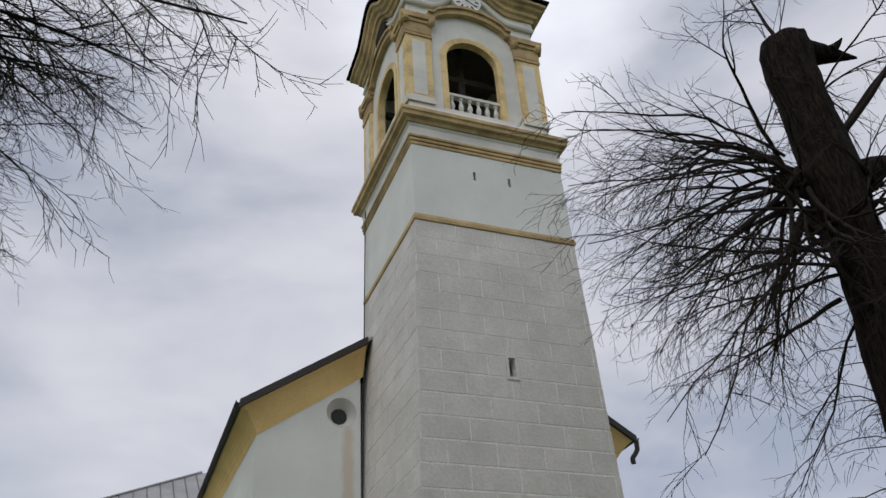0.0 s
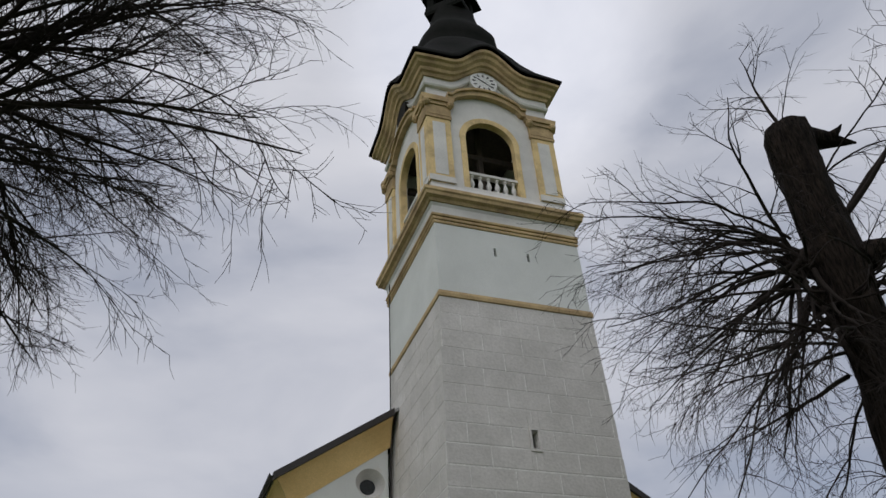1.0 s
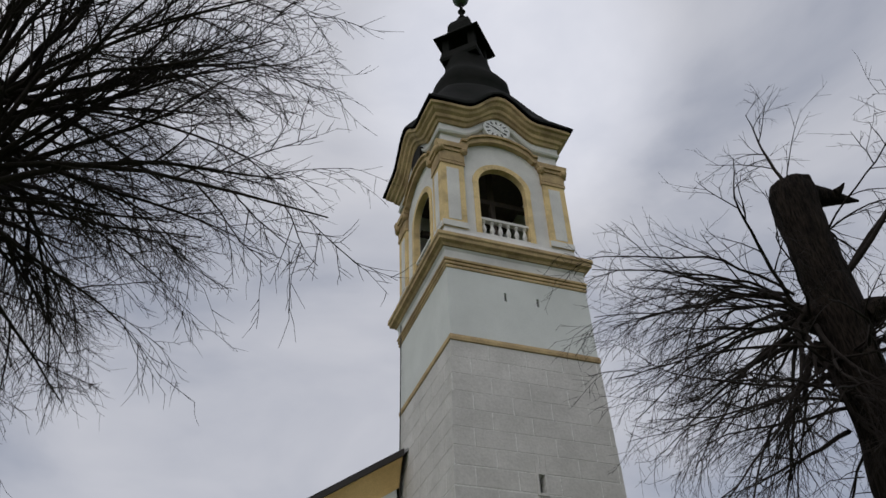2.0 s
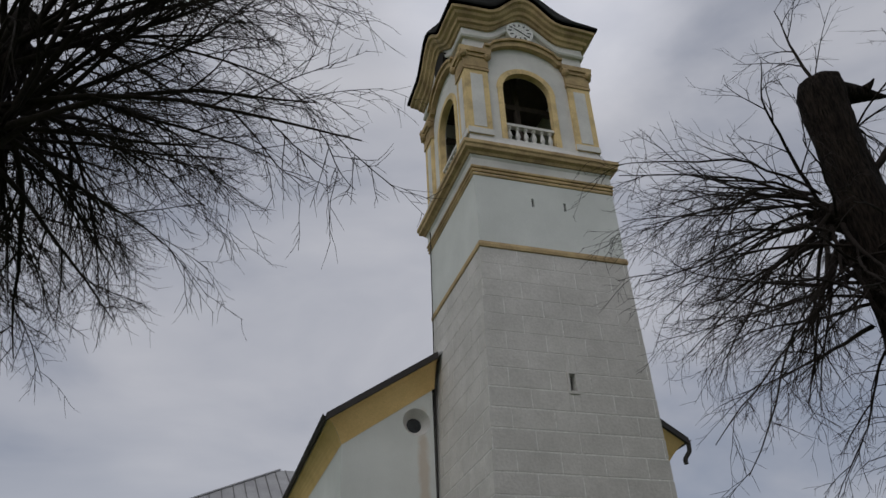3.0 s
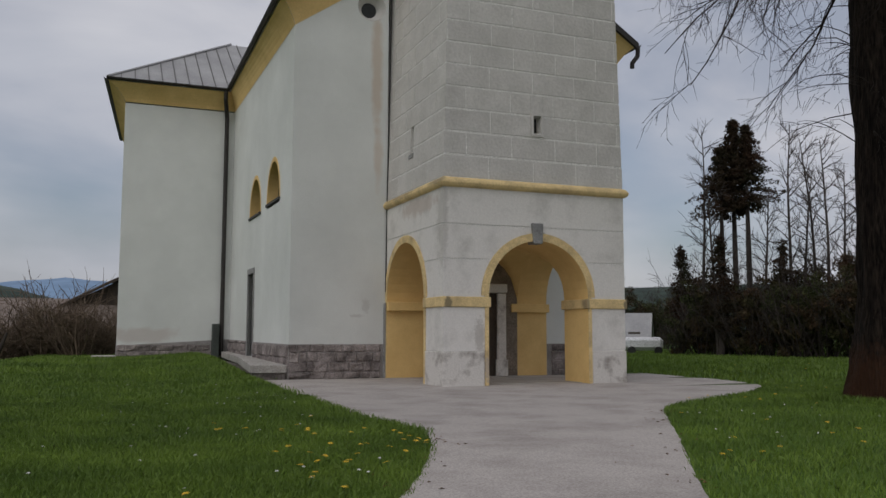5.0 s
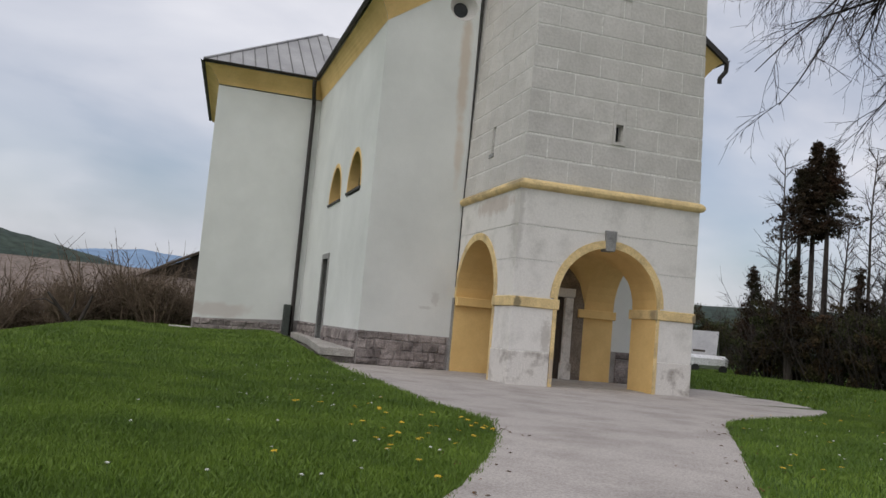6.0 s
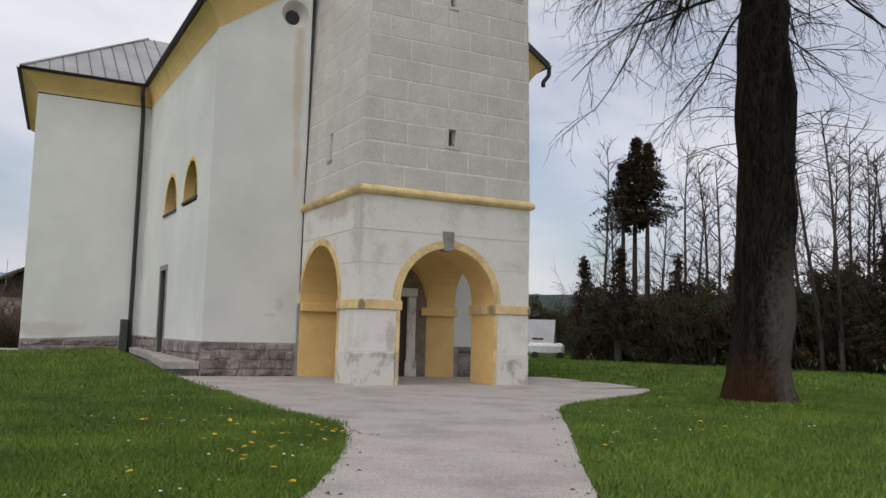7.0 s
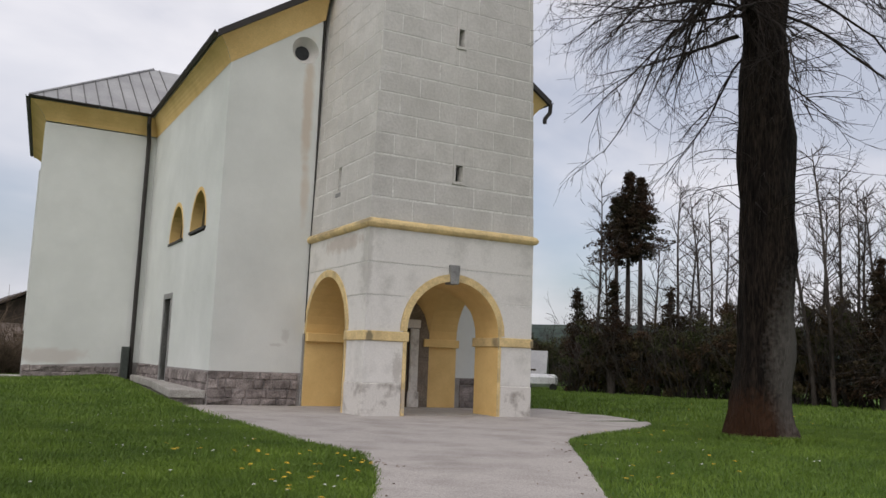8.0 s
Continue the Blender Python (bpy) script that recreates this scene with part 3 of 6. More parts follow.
part("cornice", ring(bmesh.new(), [(0.0, 22.24), (0.14, 22.24), (0.20, 22.36), (0.34, 22.42), (0.36, 22.56), (0.42, 22.62), (0.42, 22.76), (0.1, 22.90), (0.0, 22.90)]), YELLOW_DIRTY, tower, "projecting weathered ochre cornice")
part("lightning_conductor", rod(bmesh.new(), (-0.05, 5.75, 13.0), (-0.05, 5.75, 22.2), 0.025, n=6), GUTTER, tower)

# belfry
part("belfry_base", ring(bmesh.new(), [(-0.8, 22.85), (0.0, 22.85), (0.0, 23.1), (-0.05, 23.3), (-0.05, 23.42), (-0.8, 23.42)]), WHITE_TRIM, tower)
BC, BR, BS = 2.98, 1.17, 26.42
for side, us in ((FRONT, (0.12, TW - 0.12)), (LEFT, (0.82, 5.38)), (RIGHT, (0.82, 5.38)), (BACK, (0.12, TW - 0.12))):
    belf = part("belfry_wall", arch_wall(bmesh.new(), side, us[0], us[1], 23.42, 31.6, BC, BR, BS, 0.12, 0.40), WHITE_TRIM, tower, "white belfry wall with round-headed opening")
    part("opening_surround", arch_band(bmesh.new(), side, BC, BR - 0.01, BR + 0.27, BS, 23.42, 0.06, 0.38, lower=BR + 0.24), YELLOW_OLD, belf, "ochre surround")
    # brow moulding over the opening
    pts = [(BC + 1.75 * s, 28.52 + 0.68 * (1 - s * s)) for s in [-1 + 2 * i / 16 for i in range(17)]]
    brow = bmesh.new()
    lo, hi = [(BC - 1.95, 28.42), (BC - 1.7, 28.42)] + pts[1:-1] + [(BC + 1.7, 28.42), (BC + 1.95, 28.42)], None
    hi = [(u, v + 0.30) for u, v in lo]
    slab(brow, lo + hi[::-1], side, -0.14, 0.12)
    hi2 = [(u, v + 0.14) for u, v in hi]
    slab(brow, hi + hi2[::-1], side, -0.24, 0.12)
    part("brow_moulding", brow, YELLOW_DIRTY, belf, "curved ochre brow moulding")
    # balustrade
    rail = part("handrail", slab(bmesh.new(), [(BC - BR, 24.33), (BC + BR, 24.33), (BC + BR, 24.47), (BC - BR, 24.47)], side, 0.16, 0.42), WHITE_TRIM, belf, "white stone handrail")
    part("balustrade_sill", slab(bmesh.new(), [(BC - BR, 23.40), (BC + BR, 23.40), (BC + BR, 23.52), (BC - BR, 23.52)], side, 0.14, 0.42), WHITE_TRIM, belf)
    for k in range(6):
        u = BC - BR + 2 * BR * (k + 0.5) / 6
        x, y, _ = side(u, 0, 0.29)
        part("baluster", lathe(bmesh.new(), x, y, [(0.10, 23.52), (0.10, 23.60), (0.06, 23.64), (0.115, 23.82), (0.10, 23.95), (0.05, 24.12), (0.06, 24.2), (0.10, 24.24), (0.10, 24.33)], 10), WHITE_TRIM, belf)
    # corner pilasters with capitals
    inset = 0.0 if side in (FRONT, BACK) else 0.124
    for a, b in ((inset, 1.12), (TW - 1.12, TW - inset)):
        pil = part("pilaster", slab(bmesh.new(), [(a, 23.42), (b, 23.42), (b, 27.35), (a, 27.35)], side, 0.0, 0.12), YELLOW_OLD, belf, "corner pilaster with white field and ochre edges")
        part("pilaster_field", slab(bmesh.new(), [(a + 0.27, 23.85), (b - 0.27, 23.85), (b - 0.27, 26.95), (a + 0.27, 26.95)], side, -0.02, 0.02), WHITE_TRIM, pil)
        part("pilaster_foot", slab(bmesh.new(), [(a - 0.02, 23.42), (b + 0.02, 23.42), (b + 0.02, 23.72), (a - 0.02, 23.72)], side, -0.05, 0.02), WHITE_TRIM, pil)
        cap = bmesh.new()
        for v0, v1, o in ((27.2, 27.36, 0.05), (27.4, 28.0, 0.04), (28.0, 28.2, 0.10), (28.2, 28.5, 0.18)):
            slab(cap, [(a - o, v0), (b + o, v0), (b + o * 1.3, v1), (a - o * 1.3, v1)], side, -o, 0.12)
        for u in (a - 0.02, b + 0.02):
            x, y, _ = side(u, 0, -0.1)
            lathe(cap, x, y, [(0.06, 27.85), (0.16, 27.95), (0.19, 28.08), (0.13, 28.2)], 8)
        part("capital", cap, YELLOW_DIRTY, pil, "scrolled ochre capital")
part("belfry_floor", boxed(0.5, 5.7, 0.5, 5.7, 23.2, 23.3), DARK_WOOD, tower)
part("belfry_ceiling", boxed(0.5, 5.7, 0.5, 5.7, 28.9, 29.1), DARK_WOOD, tower)
for y in (1.6, 4.6):
    part("bell_beam", boxed(0.6, 5.6, y - 0.13, y + 0.13, 26.6, 26.9, 0.02), DARK_WOOD, tower)
    part("bell_post", boxed(2.97, 3.23, y - 0.12, y + 0.12, 23.3, 28.9, 0.02), DARK_WOOD, tower)
part("bell", lathe(bmesh.new(), 4.1, 3.1, [(0.75, 24.6), (0.72, 24.7), (0.5, 25.2), (0.42, 25.8), (0.3, 26.1), (0.1, 26.2), (0.1, 26.6)], 20), BRONZE, tower, "bronze bell in the dark belfry", smooth=True)


# main cornice that swings up over the clock
def swing(s):
    t = min(1.0, abs(s) / 0.62)
    return 1.35 * (0.5 + 0.5 * math.cos(math.pi * t))


part("lower_cornice_moulding", ring(bmesh.new(), [(-0.12, 29.30), (0.05, 29.32), (0.10, 29.42), (0.10, 29.52), (-0.12, 29.58)], n=28, wave=swing, chop=0.02), WHITE_TRIM, tower)
part("main_cornice", ring(bmesh.new(), [(-0.12, 29.92), (0.10, 29.92), (0.16, 30.08), (0.26, 30.14), (0.30, 30.32), (0.44, 30.44), (0.50, 30.62), (0.62, 30.70), (0.64, 30.88), (0.60, 30.94), (-0.6, 31.0)], n=28, wave=swing, chop=0.02), YELLOW_DIRTY, tower, "broad ochre cornice swung up over the clock")
part("attic_wall", ring(bmesh.new(), [(-0.11, 29.5), (-0.02, 29.5), (-0.02, 30.2), (-0.11, 30.2)], n=28, wave=swing), WHITE_TRIM, tower)
for side in (FRONT, LEFT):
    cl = bmesh.new()
    slab(cl, [(2.93 + 0.70 * math.cos(2 * math.pi * i / 40), 30.22 + 0.70 * math.sin(2 * math.pi * i / 40)) for i in range(40)], side, -0.16, 0.10)
    face = part("clock_face" if side is FRONT else "blind_roundel", cl, CLOCK_WHITE if side is FRONT else DARK, tower, "round white clock face" if side is FRONT else "dark round louvre")
    if side is FRONT:
        for k in range(12):
            a = 2 * math.pi * k / 12
            q = [(0.40, -0.035), (0.57, -0.04), (0.57, 0.04), (0.40, 0.035)]
            part("hour_mark", slab(bmesh.new(), [(2.93 + r * math.cos(a) - w * math.sin(a), 30.22 + r * math.sin(a) + w * math.cos(a)) for r, w in q], FRONT, -0.175, -0.16), BLACK, face)
        for a, ln_, w in ((radians(150), 0.36, 0.035), (radians(-35), 0.55, 0.022)):
            q = [(-0.1, -w), (ln_, -w * 0.4), (ln_, w * 0.4), (-0.1, w)]
            part("clock_hand", slab(bmesh.new(), [(2.93 + r * math.cos(a) - v * math.sin(a), 30.22 + r * math.sin(a) + v * math.cos(a)) for r, v in q], FRONT, -0.19, -0.178), BLACK, face)

# helm roof: swept skirt, bulging body, open lantern with flared cap, ball and cross
roof_rows = [(0.75, 31.0, 1.0), (0.77, 31.1, 1.0), (0.50, 31.6, 0.9), (0.15, 32.3, 0.7), (-0.15, 33.2, 0.4), (-0.38, 34.0, 0.15), (-0.58, 34.5, 0), (-0.92, 34.9, 0), (-1.06, 35.1, 0), (-0.96, 35.6, 0), (-1.02, 36.3, 0), (-1.3, 36.9, 0), (-1.6, 37.4, 0), (-1.85, 38.1, 0), (-1.92, 38.95, 0)]
bm = bmesh.new()
loops = []
for out, z, wv in roof_rows:
    h, loop = 3.1 + out, []
    rounding = 0.08 if z < 31.5 else min(1.0, 0.08 + (z - 31.3) / 3.5)
    for k in range(4):
        ca, sa = [(1, 0), (0, 1), (-1, 0), (0, -1)][k]
        for i in range(20):
            s = -1 + 2 * i / 20
            x, y = s * h, -h
            d = math.hypot(x, y)
            f = 1 - rounding * 0.22 * max(0, (d / h - 1.0) / 0.414)
            x, y = x * f, y * f
            loop.append(bm.verts.new((3.1 + ca * x - sa * y, 3.1 + sa * x + ca * y, z + wv * swing(s * h / 3.1))))
    loops.append(loop)
for a, b in zip(loops, loops[1:]):
    for i in range(80):
        bm.faces.new((a[i], a[(i + 1) % 80], b[(i + 1) % 80], b[i]))
helm = part("helm_roof", bm, DARK_ROOF, tower, "dark bulbous metal helm roof", smooth=True)
CAPH, CAPZ = 1.38, 40.80                        # half-width and height of the lantern cap's edge


def turned(bm_):
    bmesh.ops.rotate(bm_, verts=bm_.verts[:], cent=(3.1, 3.1, 0), matrix=Matrix.Rotation(radians(45), 3, "Z"))
    return bm_


for sx in (-1, 1):
    for sy in (-1, 1):
        part("lantern_post", turned(boxed(3.1 + sx * 0.80 - 0.2, 3.1 + sx * 0.80 + 0.2, 3.1 + sy * 0.80 - 0.2, 3.1 + sy * 0.80 + 0.2, 38.9, CAPZ + 0.3)), DARK_ROOF, tower)
part("lantern_sill", turned(ring(bmesh.new(), [(-3.0, 38.9), (-2.0, 38.9), (-1.95, 39.1), (-2.05, 39.7), (-3.0, 39.7)])), DARK_ROOF, tower)
bm = bmesh.new()
ring(bm, [(CAPH - 3.1, CAPZ), (CAPH - 3.08, CAPZ + 0.08), (CAPH - 3.45, CAPZ + 0.5), (CAPH - 3.75, CAPZ + 1.2), (-2.4, CAPZ + 1.9), (-2.55, CAPZ + 2.4), (-2.8, CAPZ + 2.8), (-3.0, 44.3)], closed=False)
ring(bm, [(CAPH - 3.1, CAPZ), (CAPH - 3.55, CAPZ + 0.25), (-3.05, CAPZ + 0.3)], closed=False)
turned(bm)
part("lantern_cap", bm, DARK_ROOF, tower, "flared dark lantern cap")
part("finial", lathe(bmesh.new(), 3.1, 3.1, [(0.3, 43.9), (0.12, 44.3), (0.10, 44.5), (0.24, 44.75), (0.10, 45.0), (0.10, 45.3), (0.16, 45.55), (0.12, 45.65)], 12), DARK_ROOF, tower)
part("finial_ball", lathe(bmesh.new(), 3.1, 3.1, [(0.05, 45.62), (0.3, 45.75), (0.46, 46.0), (0.5, 46.15), (0.46, 46.35), (0.3, 46.6), (0.08, 46.72)], 18), GREEN_COPPER, tower, "green copper ball", smooth=True)
bm = bmesh.new()
box(bm, 3.06, 3.14, 3.06, 3.14, 46.6, 49.2)
box(bm, 2.35, 3.85, 3.07, 3.13, 48.1, 48.18)
for x, z in ((2.35, 48.14), (3.85, 48.14), (3.1, 49.2)):
    box(bm, x - 0.07, x + 0.07, 3.05, 3.15, z - 0.07, z + 0.07)
part("finial_cross", bm, GILT, tower, "pale gilded iron cross")

# batter of the shaft and the true storey heights
HEIGHTS = ([6.0, 6.08, 8.02, 12.73, 17.9, 20.22, 22.6, 23.46, 28.4, 30.42, 31.0, 40.8, 46.15, 48.14, 50.0], [6.0, 6.04, 8.05, 12.83, 17.81, 20.02, 22.17, 23.07, 27.45, 29.15, 29.55, 38.12, 42.4, 44.33, 45.9])
NARROW = ([6.1, 17.9, 22.6, 23.4, 50.0], [1.0, 0.917, 0.914, 0.895, 0.885])

LEAN = ([6.1, 17.9, 20.3, 22.6, 23.4], [0.0, 0.10, 0.09, 0.03, 0.0])


def battered(x, y, z):
    k = np.interp(z, *NARROW)
    return 3.1 + (x - 3.1) * k + np.interp(z, *LEAN), 3.1 + (y - 3.1) * k, np.interp(z, *HEIGHTS)


def batter(ob):
    co = np.empty(len(ob.data.vertices) * 3)
    ob.data.vertices.foreach_get("co", co)
    co = co.reshape(-1, 3)
    up = co[:, 2] > 6.0
    co[up] = np.stack(battered(*co[up].T), -1)
    ob.data.vertices.foreach_set("co", co.ravel())
    ob.data.update()


for ob in tower.children_recursive:
    batter(ob)

# ---------------------------------------------------------------- the nave and its side chapel
nave = thing("church_nave", "white plastered church nave with ochre soffits and rubble plinth", "church")
NX0, NX1, NY = -3.41, 9.56, 5.4
FX, FY = -3.60, 18.3                              # inner corner where the flank meets the side chapel
TX0, TY1 = -8.57, 30.2
EAVE = 13.05
OC = (-0.64, 13.24, 0.52)                         # oculus
gable = lambda x: 12.3 + 0.67 * (x - NX0) if x < 3.1 else 12.3 + 0.67 * (NX1 - x)
bm = bmesh.new()
half_l = [(OC[0] + OC[2] * math.cos(radians(a)), OC[1] + OC[2] * math.sin(radians(a))) for a in range(270, 89, -12)]
half_r = [(OC[0] + OC[2] * math.cos(radians(a)), OC[1] + OC[2] * math.sin(radians(a))) for a in range(-90, 91, 12)]
ND = lambda u, v, d: (u, NY + d, v)
slab(bm, [(NX0, -0.3), (OC[0], -0.3), *half_l, (OC[0], gable(OC[0])), (NX0, gable(NX0))], ND, 0.0, 0.5)
slab(bm, [(OC[0], -0.3), (-0.002, -0.3), (-0.002, gable(0)), (OC[0], gable(OC[0])), *half_r[::-1]], ND, 0.0, 0.5)
slab(bm, [(TW + 0.002, -0.3), (NX1, -0.3), (NX1, gable(NX1)), (TW + 0.002, gable(TW))], ND, 0.0, 0.5)
slab(bm, [(0.1, 6.1), (6.1, 6.1), (6.1, gable(6.1)), (3.1, gable(3.1)), (0.1, gable(0.1))], ND, 0.82, 1.0)
facade = part("facade_wall", bm, WHITE, nave, "white plastered gable wall with a rust streak")
bm = bmesh.new()
lathe(bm, 0, 0, [(0.515, 0.0), (0.27, 0.42)], 28, cap=False)
bmesh.ops.rotate(bm, verts=bm.verts[:], matrix=Matrix.Rotation(radians(-90), 3, "X"))
bmesh.ops.translate(bm, verts=bm.verts[:], vec=(OC[0], NY, OC[1]))
ocu = part("oculus_reveal", bm, WHITE_TRIM, nave, "splayed round oculus window")
bm = bmesh.new()
slab(bm, [(OC[0] + 0.28 * math.cos(2 * math.pi * i / 24), OC[1] + 0.28 * math.sin(2 * math.pi * i / 24)) for i in range(24)], ND, 0.40, 0.42)
part("oculus_glass", bm, GLASS, ocu)

# flank: a straight wall that runs slightly outwards, with lunette windows and a side door
fl = math.hypot(FX - NX0, FY - NY)
fux, fuy = (FX - NX0) / fl, (FY - NY) / fl
FL = lambda u, v, d: (NX0 + fux * u + fuy * d, NY + fuy * u - fux * d, v)
LUNETTES = [(3.15, 1.15, 6.48), (6.82, 1.18, 6.40)]
DOOR = (6.75, 7.95, 0.60, 4.0)
bm = bmesh.new()
rects = cut([(0.0, fl, -0.3, 6.3)], DOOR)
for u0, u1, v0, v1 in rects:
    slab(bm, [(u0, v0), (u1, v0), (u1, v1), (u0, v1)], FL, 0.0, 0.5)
cuts = [0.0, 5.0, fl]
for (c, r, sill), u0, u1 in zip(LUNETTES, cuts, cuts[1:]):
    poly = [(u0, 6.3), (c - r, 6.3), (c - r, sill), *[(c + r * math.cos(radians(a)), sill + 1.52 * math.sin(radians(a))) for a in range(180, -1, -12)], (c + r, 6.3), (u1, 6.3), (u1, 12.5), (u0, 12.5)]
    slab(bm, poly, FL, 0.0, 0.5)
flank = part("flank_wall", bm, WHITE, nave, "white plastered flank wall")
for c, r, sill in LUNETTES:
    f2 = bmesh.new()
    ell = lambda k, a: (c + r * k * math.cos(radians(a)), sill + 1.52 * k * math.sin(radians(a)))
    ring_o, ring_i = [ell(1.09, a) for a in range(180, -1, -10)], [ell(0.985, a) for a in range(0, 181, 10)]
    slab(f2, ring_o + ring_i, FL, -0.012, 0.0)
    rv, ri = [ell(1.0, a) for a in range(180, -1, -10)], [ell(0.975, a) for a in range(0, 181, 10)]
    slab(f2, rv + ri, FL, -0.012, 0.46)
    win = part("lunette_window", f2, YELLOW, nave, "half-round window in an ochre reveal")
    part("window_sill", slab(bmesh.new(), [(c - r - 0.1, sill - 0.10), (c + r + 0.1, sill - 0.10), (c + r + 0.1, sill - 0.01), (c - r - 0.1, sill - 0.01)], FL, -0.06, 0.4), GUTTER, win, "dark sheet metal sill")
    part("pane", slab(bmesh.new(), [ell(0.97, a) for a in range(180, -1, -12)], FL, 0.40, 0.42), GLASS, win)
    for k in (-0.33, 0.33):
        part("mullion", slab(bmesh.new(), [(c + k * r - 0.04, sill), (c + k * r + 0.04, sill), (c + k * r + 0.04, sill + 1.42), (c + k * r - 0.04, sill + 1.42)], FL, 0.35, 0.40), YELLOW, win)
dr = bmesh.new()
for a in cut([(DOOR[0] - 0.16, DOOR[1] + 0.16, DOOR[2], DOOR[3] + 0.22)], (DOOR[0], DOOR[1], DOOR[2] - 0.1, DOOR[3])):
    slab(dr, [(a[0], a[2]), (a[1], a[2]), (a[1], a[3]), (a[0], a[3])], FL, -0.04, 0.35)
sd = part("side_door_frame", dr, GREYSTONE, nave, "grey stone frame of a narrow side door")
part("side_door_leaf", slab(bmesh.new(), [(DOOR[0], DOOR[2]), (DOOR[1], DOOR[2]), (DOOR[1], DOOR[3]), (DOOR[0], DOOR[3])], FL, 0.25, 0.31), GREY_WOOD, sd, "closed grey-brown wooden door")
part("door_handle", slab(bmesh.new(), [(DOOR[0] + 0.08, 1.6), (DOOR[0] + 0.13, 1.6), (DOOR[0] + 0.13, 1.75), (DOOR[0] + 0.08, 1.75)], FL, 0.2, 0.25), BRONZE, sd)

# side chapel
CH = lambda u, v, d: (u, FY + d, v)
chapel_front = part("chapel_wall", slab(bmesh.new(), [(TX0, -0.3), (FX + 0.3, -0.3), (FX + 0.3, 12.15), (TX0, 12.15)], CH, 0.0, 0.5), WHITE, nave, "white plastered side chapel wall, stained near the ground")
CS = lambda u, v, d: (TX0 + d + 0.075 * u, FY + u, v)
part("chapel_wall", slab(bmesh.new(), [(0.51, -0.6), (TY1 - FY, -0.6), (TY1 - FY, 12.15), (0.51, 12.15)], CS, 0.0, 0.5), WHITE, nave)
part("nave_wall", boxed(NX1 - 0.5, NX1, 5.95, 34, -0.3, 12.3), WHITE, nave)
part("nave_wall", boxed(-8, NX1 - 0.5, 31, 31.5, -0.6, 12.3), WHITE, nave)

# roofs
R = lambda x: EAVE + 0.66 * (x + 4.0) if x < 3.1 else EAVE + 0.66 * (10.2 - x)
ex = lambda y: -4.0 + 0.006 * (y - 4.85)         # line of the nave's eave
rf = bmesh.new()
slope = [(-4.0, EAVE), (3.1, R(3.1)), (10.2, EAVE)]
for y0, y1 in ((4.83, 34.0),):
    top0 = [(x, y0, z + 0.05) for x, z in slope]
    top1 = [(x + (0.15 if x < 0 else 0), y1, z + 0.05) for x, z in slope]
    bot0, bot1 = [(x, y, z - 0.12) for x, y, z in top0], [(x, y, z - 0.12) for x, y, z in top1]
    for k in range(2):
        quads(rf, (top0[k], top0[k + 1], top1[k + 1], top1[k]), (bot0[k], bot1[k], bot1[k + 1], bot0[k + 1]), (top0[k], bot0[k], bot0[k + 1], top0[k + 1]), (top1[k], top1[k + 1], bot1[k + 1], bot1[k]))
    quads(rf, (top0[0], top1[0], bot1[0], bot0[0]), (top0[2], bot0[2], bot1[2], top1[2]))
part("nave_roof", rf, METAL_ROOF, nave, "grey sheet metal nave roof")
for xa, xb in ((-4.07, 0.10), (10.27, 6.10)):
    vg = bmesh.new()
    za, zb = R(xa), R(xb)
    quads(vg, ((xa, 4.76, za - 0.16), (xb, 4.76, zb - 0.16), (xb, 4.76, zb + 0.10), (xa, 4.76, za + 0.10)), ((xa, 4.95, za + 0.10), (xb, 4.95, zb + 0.10), (xb, 4.76, zb + 0.10), (xa, 4.76, za + 0.10)), ((xa, 4.95, za - 0.16), (xb, 4.95, zb - 0.16), (xb, 4.76, zb - 0.16), (xa, 4.76, za - 0.16)), ((xa, 4.76, za - 0.16), (xa, 4.76, za + 0.1), (xa, 4.95, za + 0.1), (xa, 4.95, za - 0.16)), ((xa, 4.95, za - 0.16), (xa, 4.95, za + 0.1), (xb, 4.95, zb + 0.1), (xb, 4.95, zb - 0.16)))
    part("verge_flashing", vg, GUTTER, nave, "dark metal verge edge")
# coved ochre soffits: from the wall's head out to the eave, on front, flank and chapel
sf = bmesh.new()
steps = 6
def cove(a_in, a_out, b_in, b_out, zin_a, zout_a, zin_b, zout_b):
    """A hollow-curved strip between two ends, from the wall out to the roof's edge."""
    pa, pb = [], []
    for i in range(steps + 1):
        t = i / steps
        s = t ** 1.25
        zz = lambda zi, zo: zi + (zo - zi) * (1 - (1 - t) ** 1.3)
        pa.append((a_in[0] + (a_out[0] - a_in[0]) * s, a_in[1] + (a_out[1] - a_in[1]) * s, zz(zin_a, zout_a)))
        pb.append((b_in[0] + (b_out[0] - b_in[0]) * s, b_in[1] + (b_out[1] - b_in[1]) * s, zz(zin_b, zout_b)))
    for i in range(steps):
        quads(sf, (pa[i], pb[i], pb[i + 1], pa[i + 1]))


WH = 12.2                                        # head of the walls, where the cove begins
cove((NX0, NY - 0.01), (-3.98, 4.86), (0.10, NY - 0.01), (0.10, 4.86), WH, EAVE - 0.10, 14.6, R(0.1) - 0.10)
cove((NX1, NY - 0.01), (10.18, 4.86), (6.10, NY - 0.01), (6.10, 4.86), WH, EAVE - 0.10, 14.6, R(6.1) - 0.10)
cove((NX0 - 0.01, NY), (-3.98, 4.86), (FX - 0.01, FY), (ex(17.6), 17.55), WH, EAVE - 0.10, 12.15, EAVE - 0.10)
cove((TX0, FY - 0.01), (-9.34, 17.55), (FX, FY - 0.01), (ex(17.6), 17.55), 12.2, EAVE - 0.10, 12.2, EAVE - 0.10)
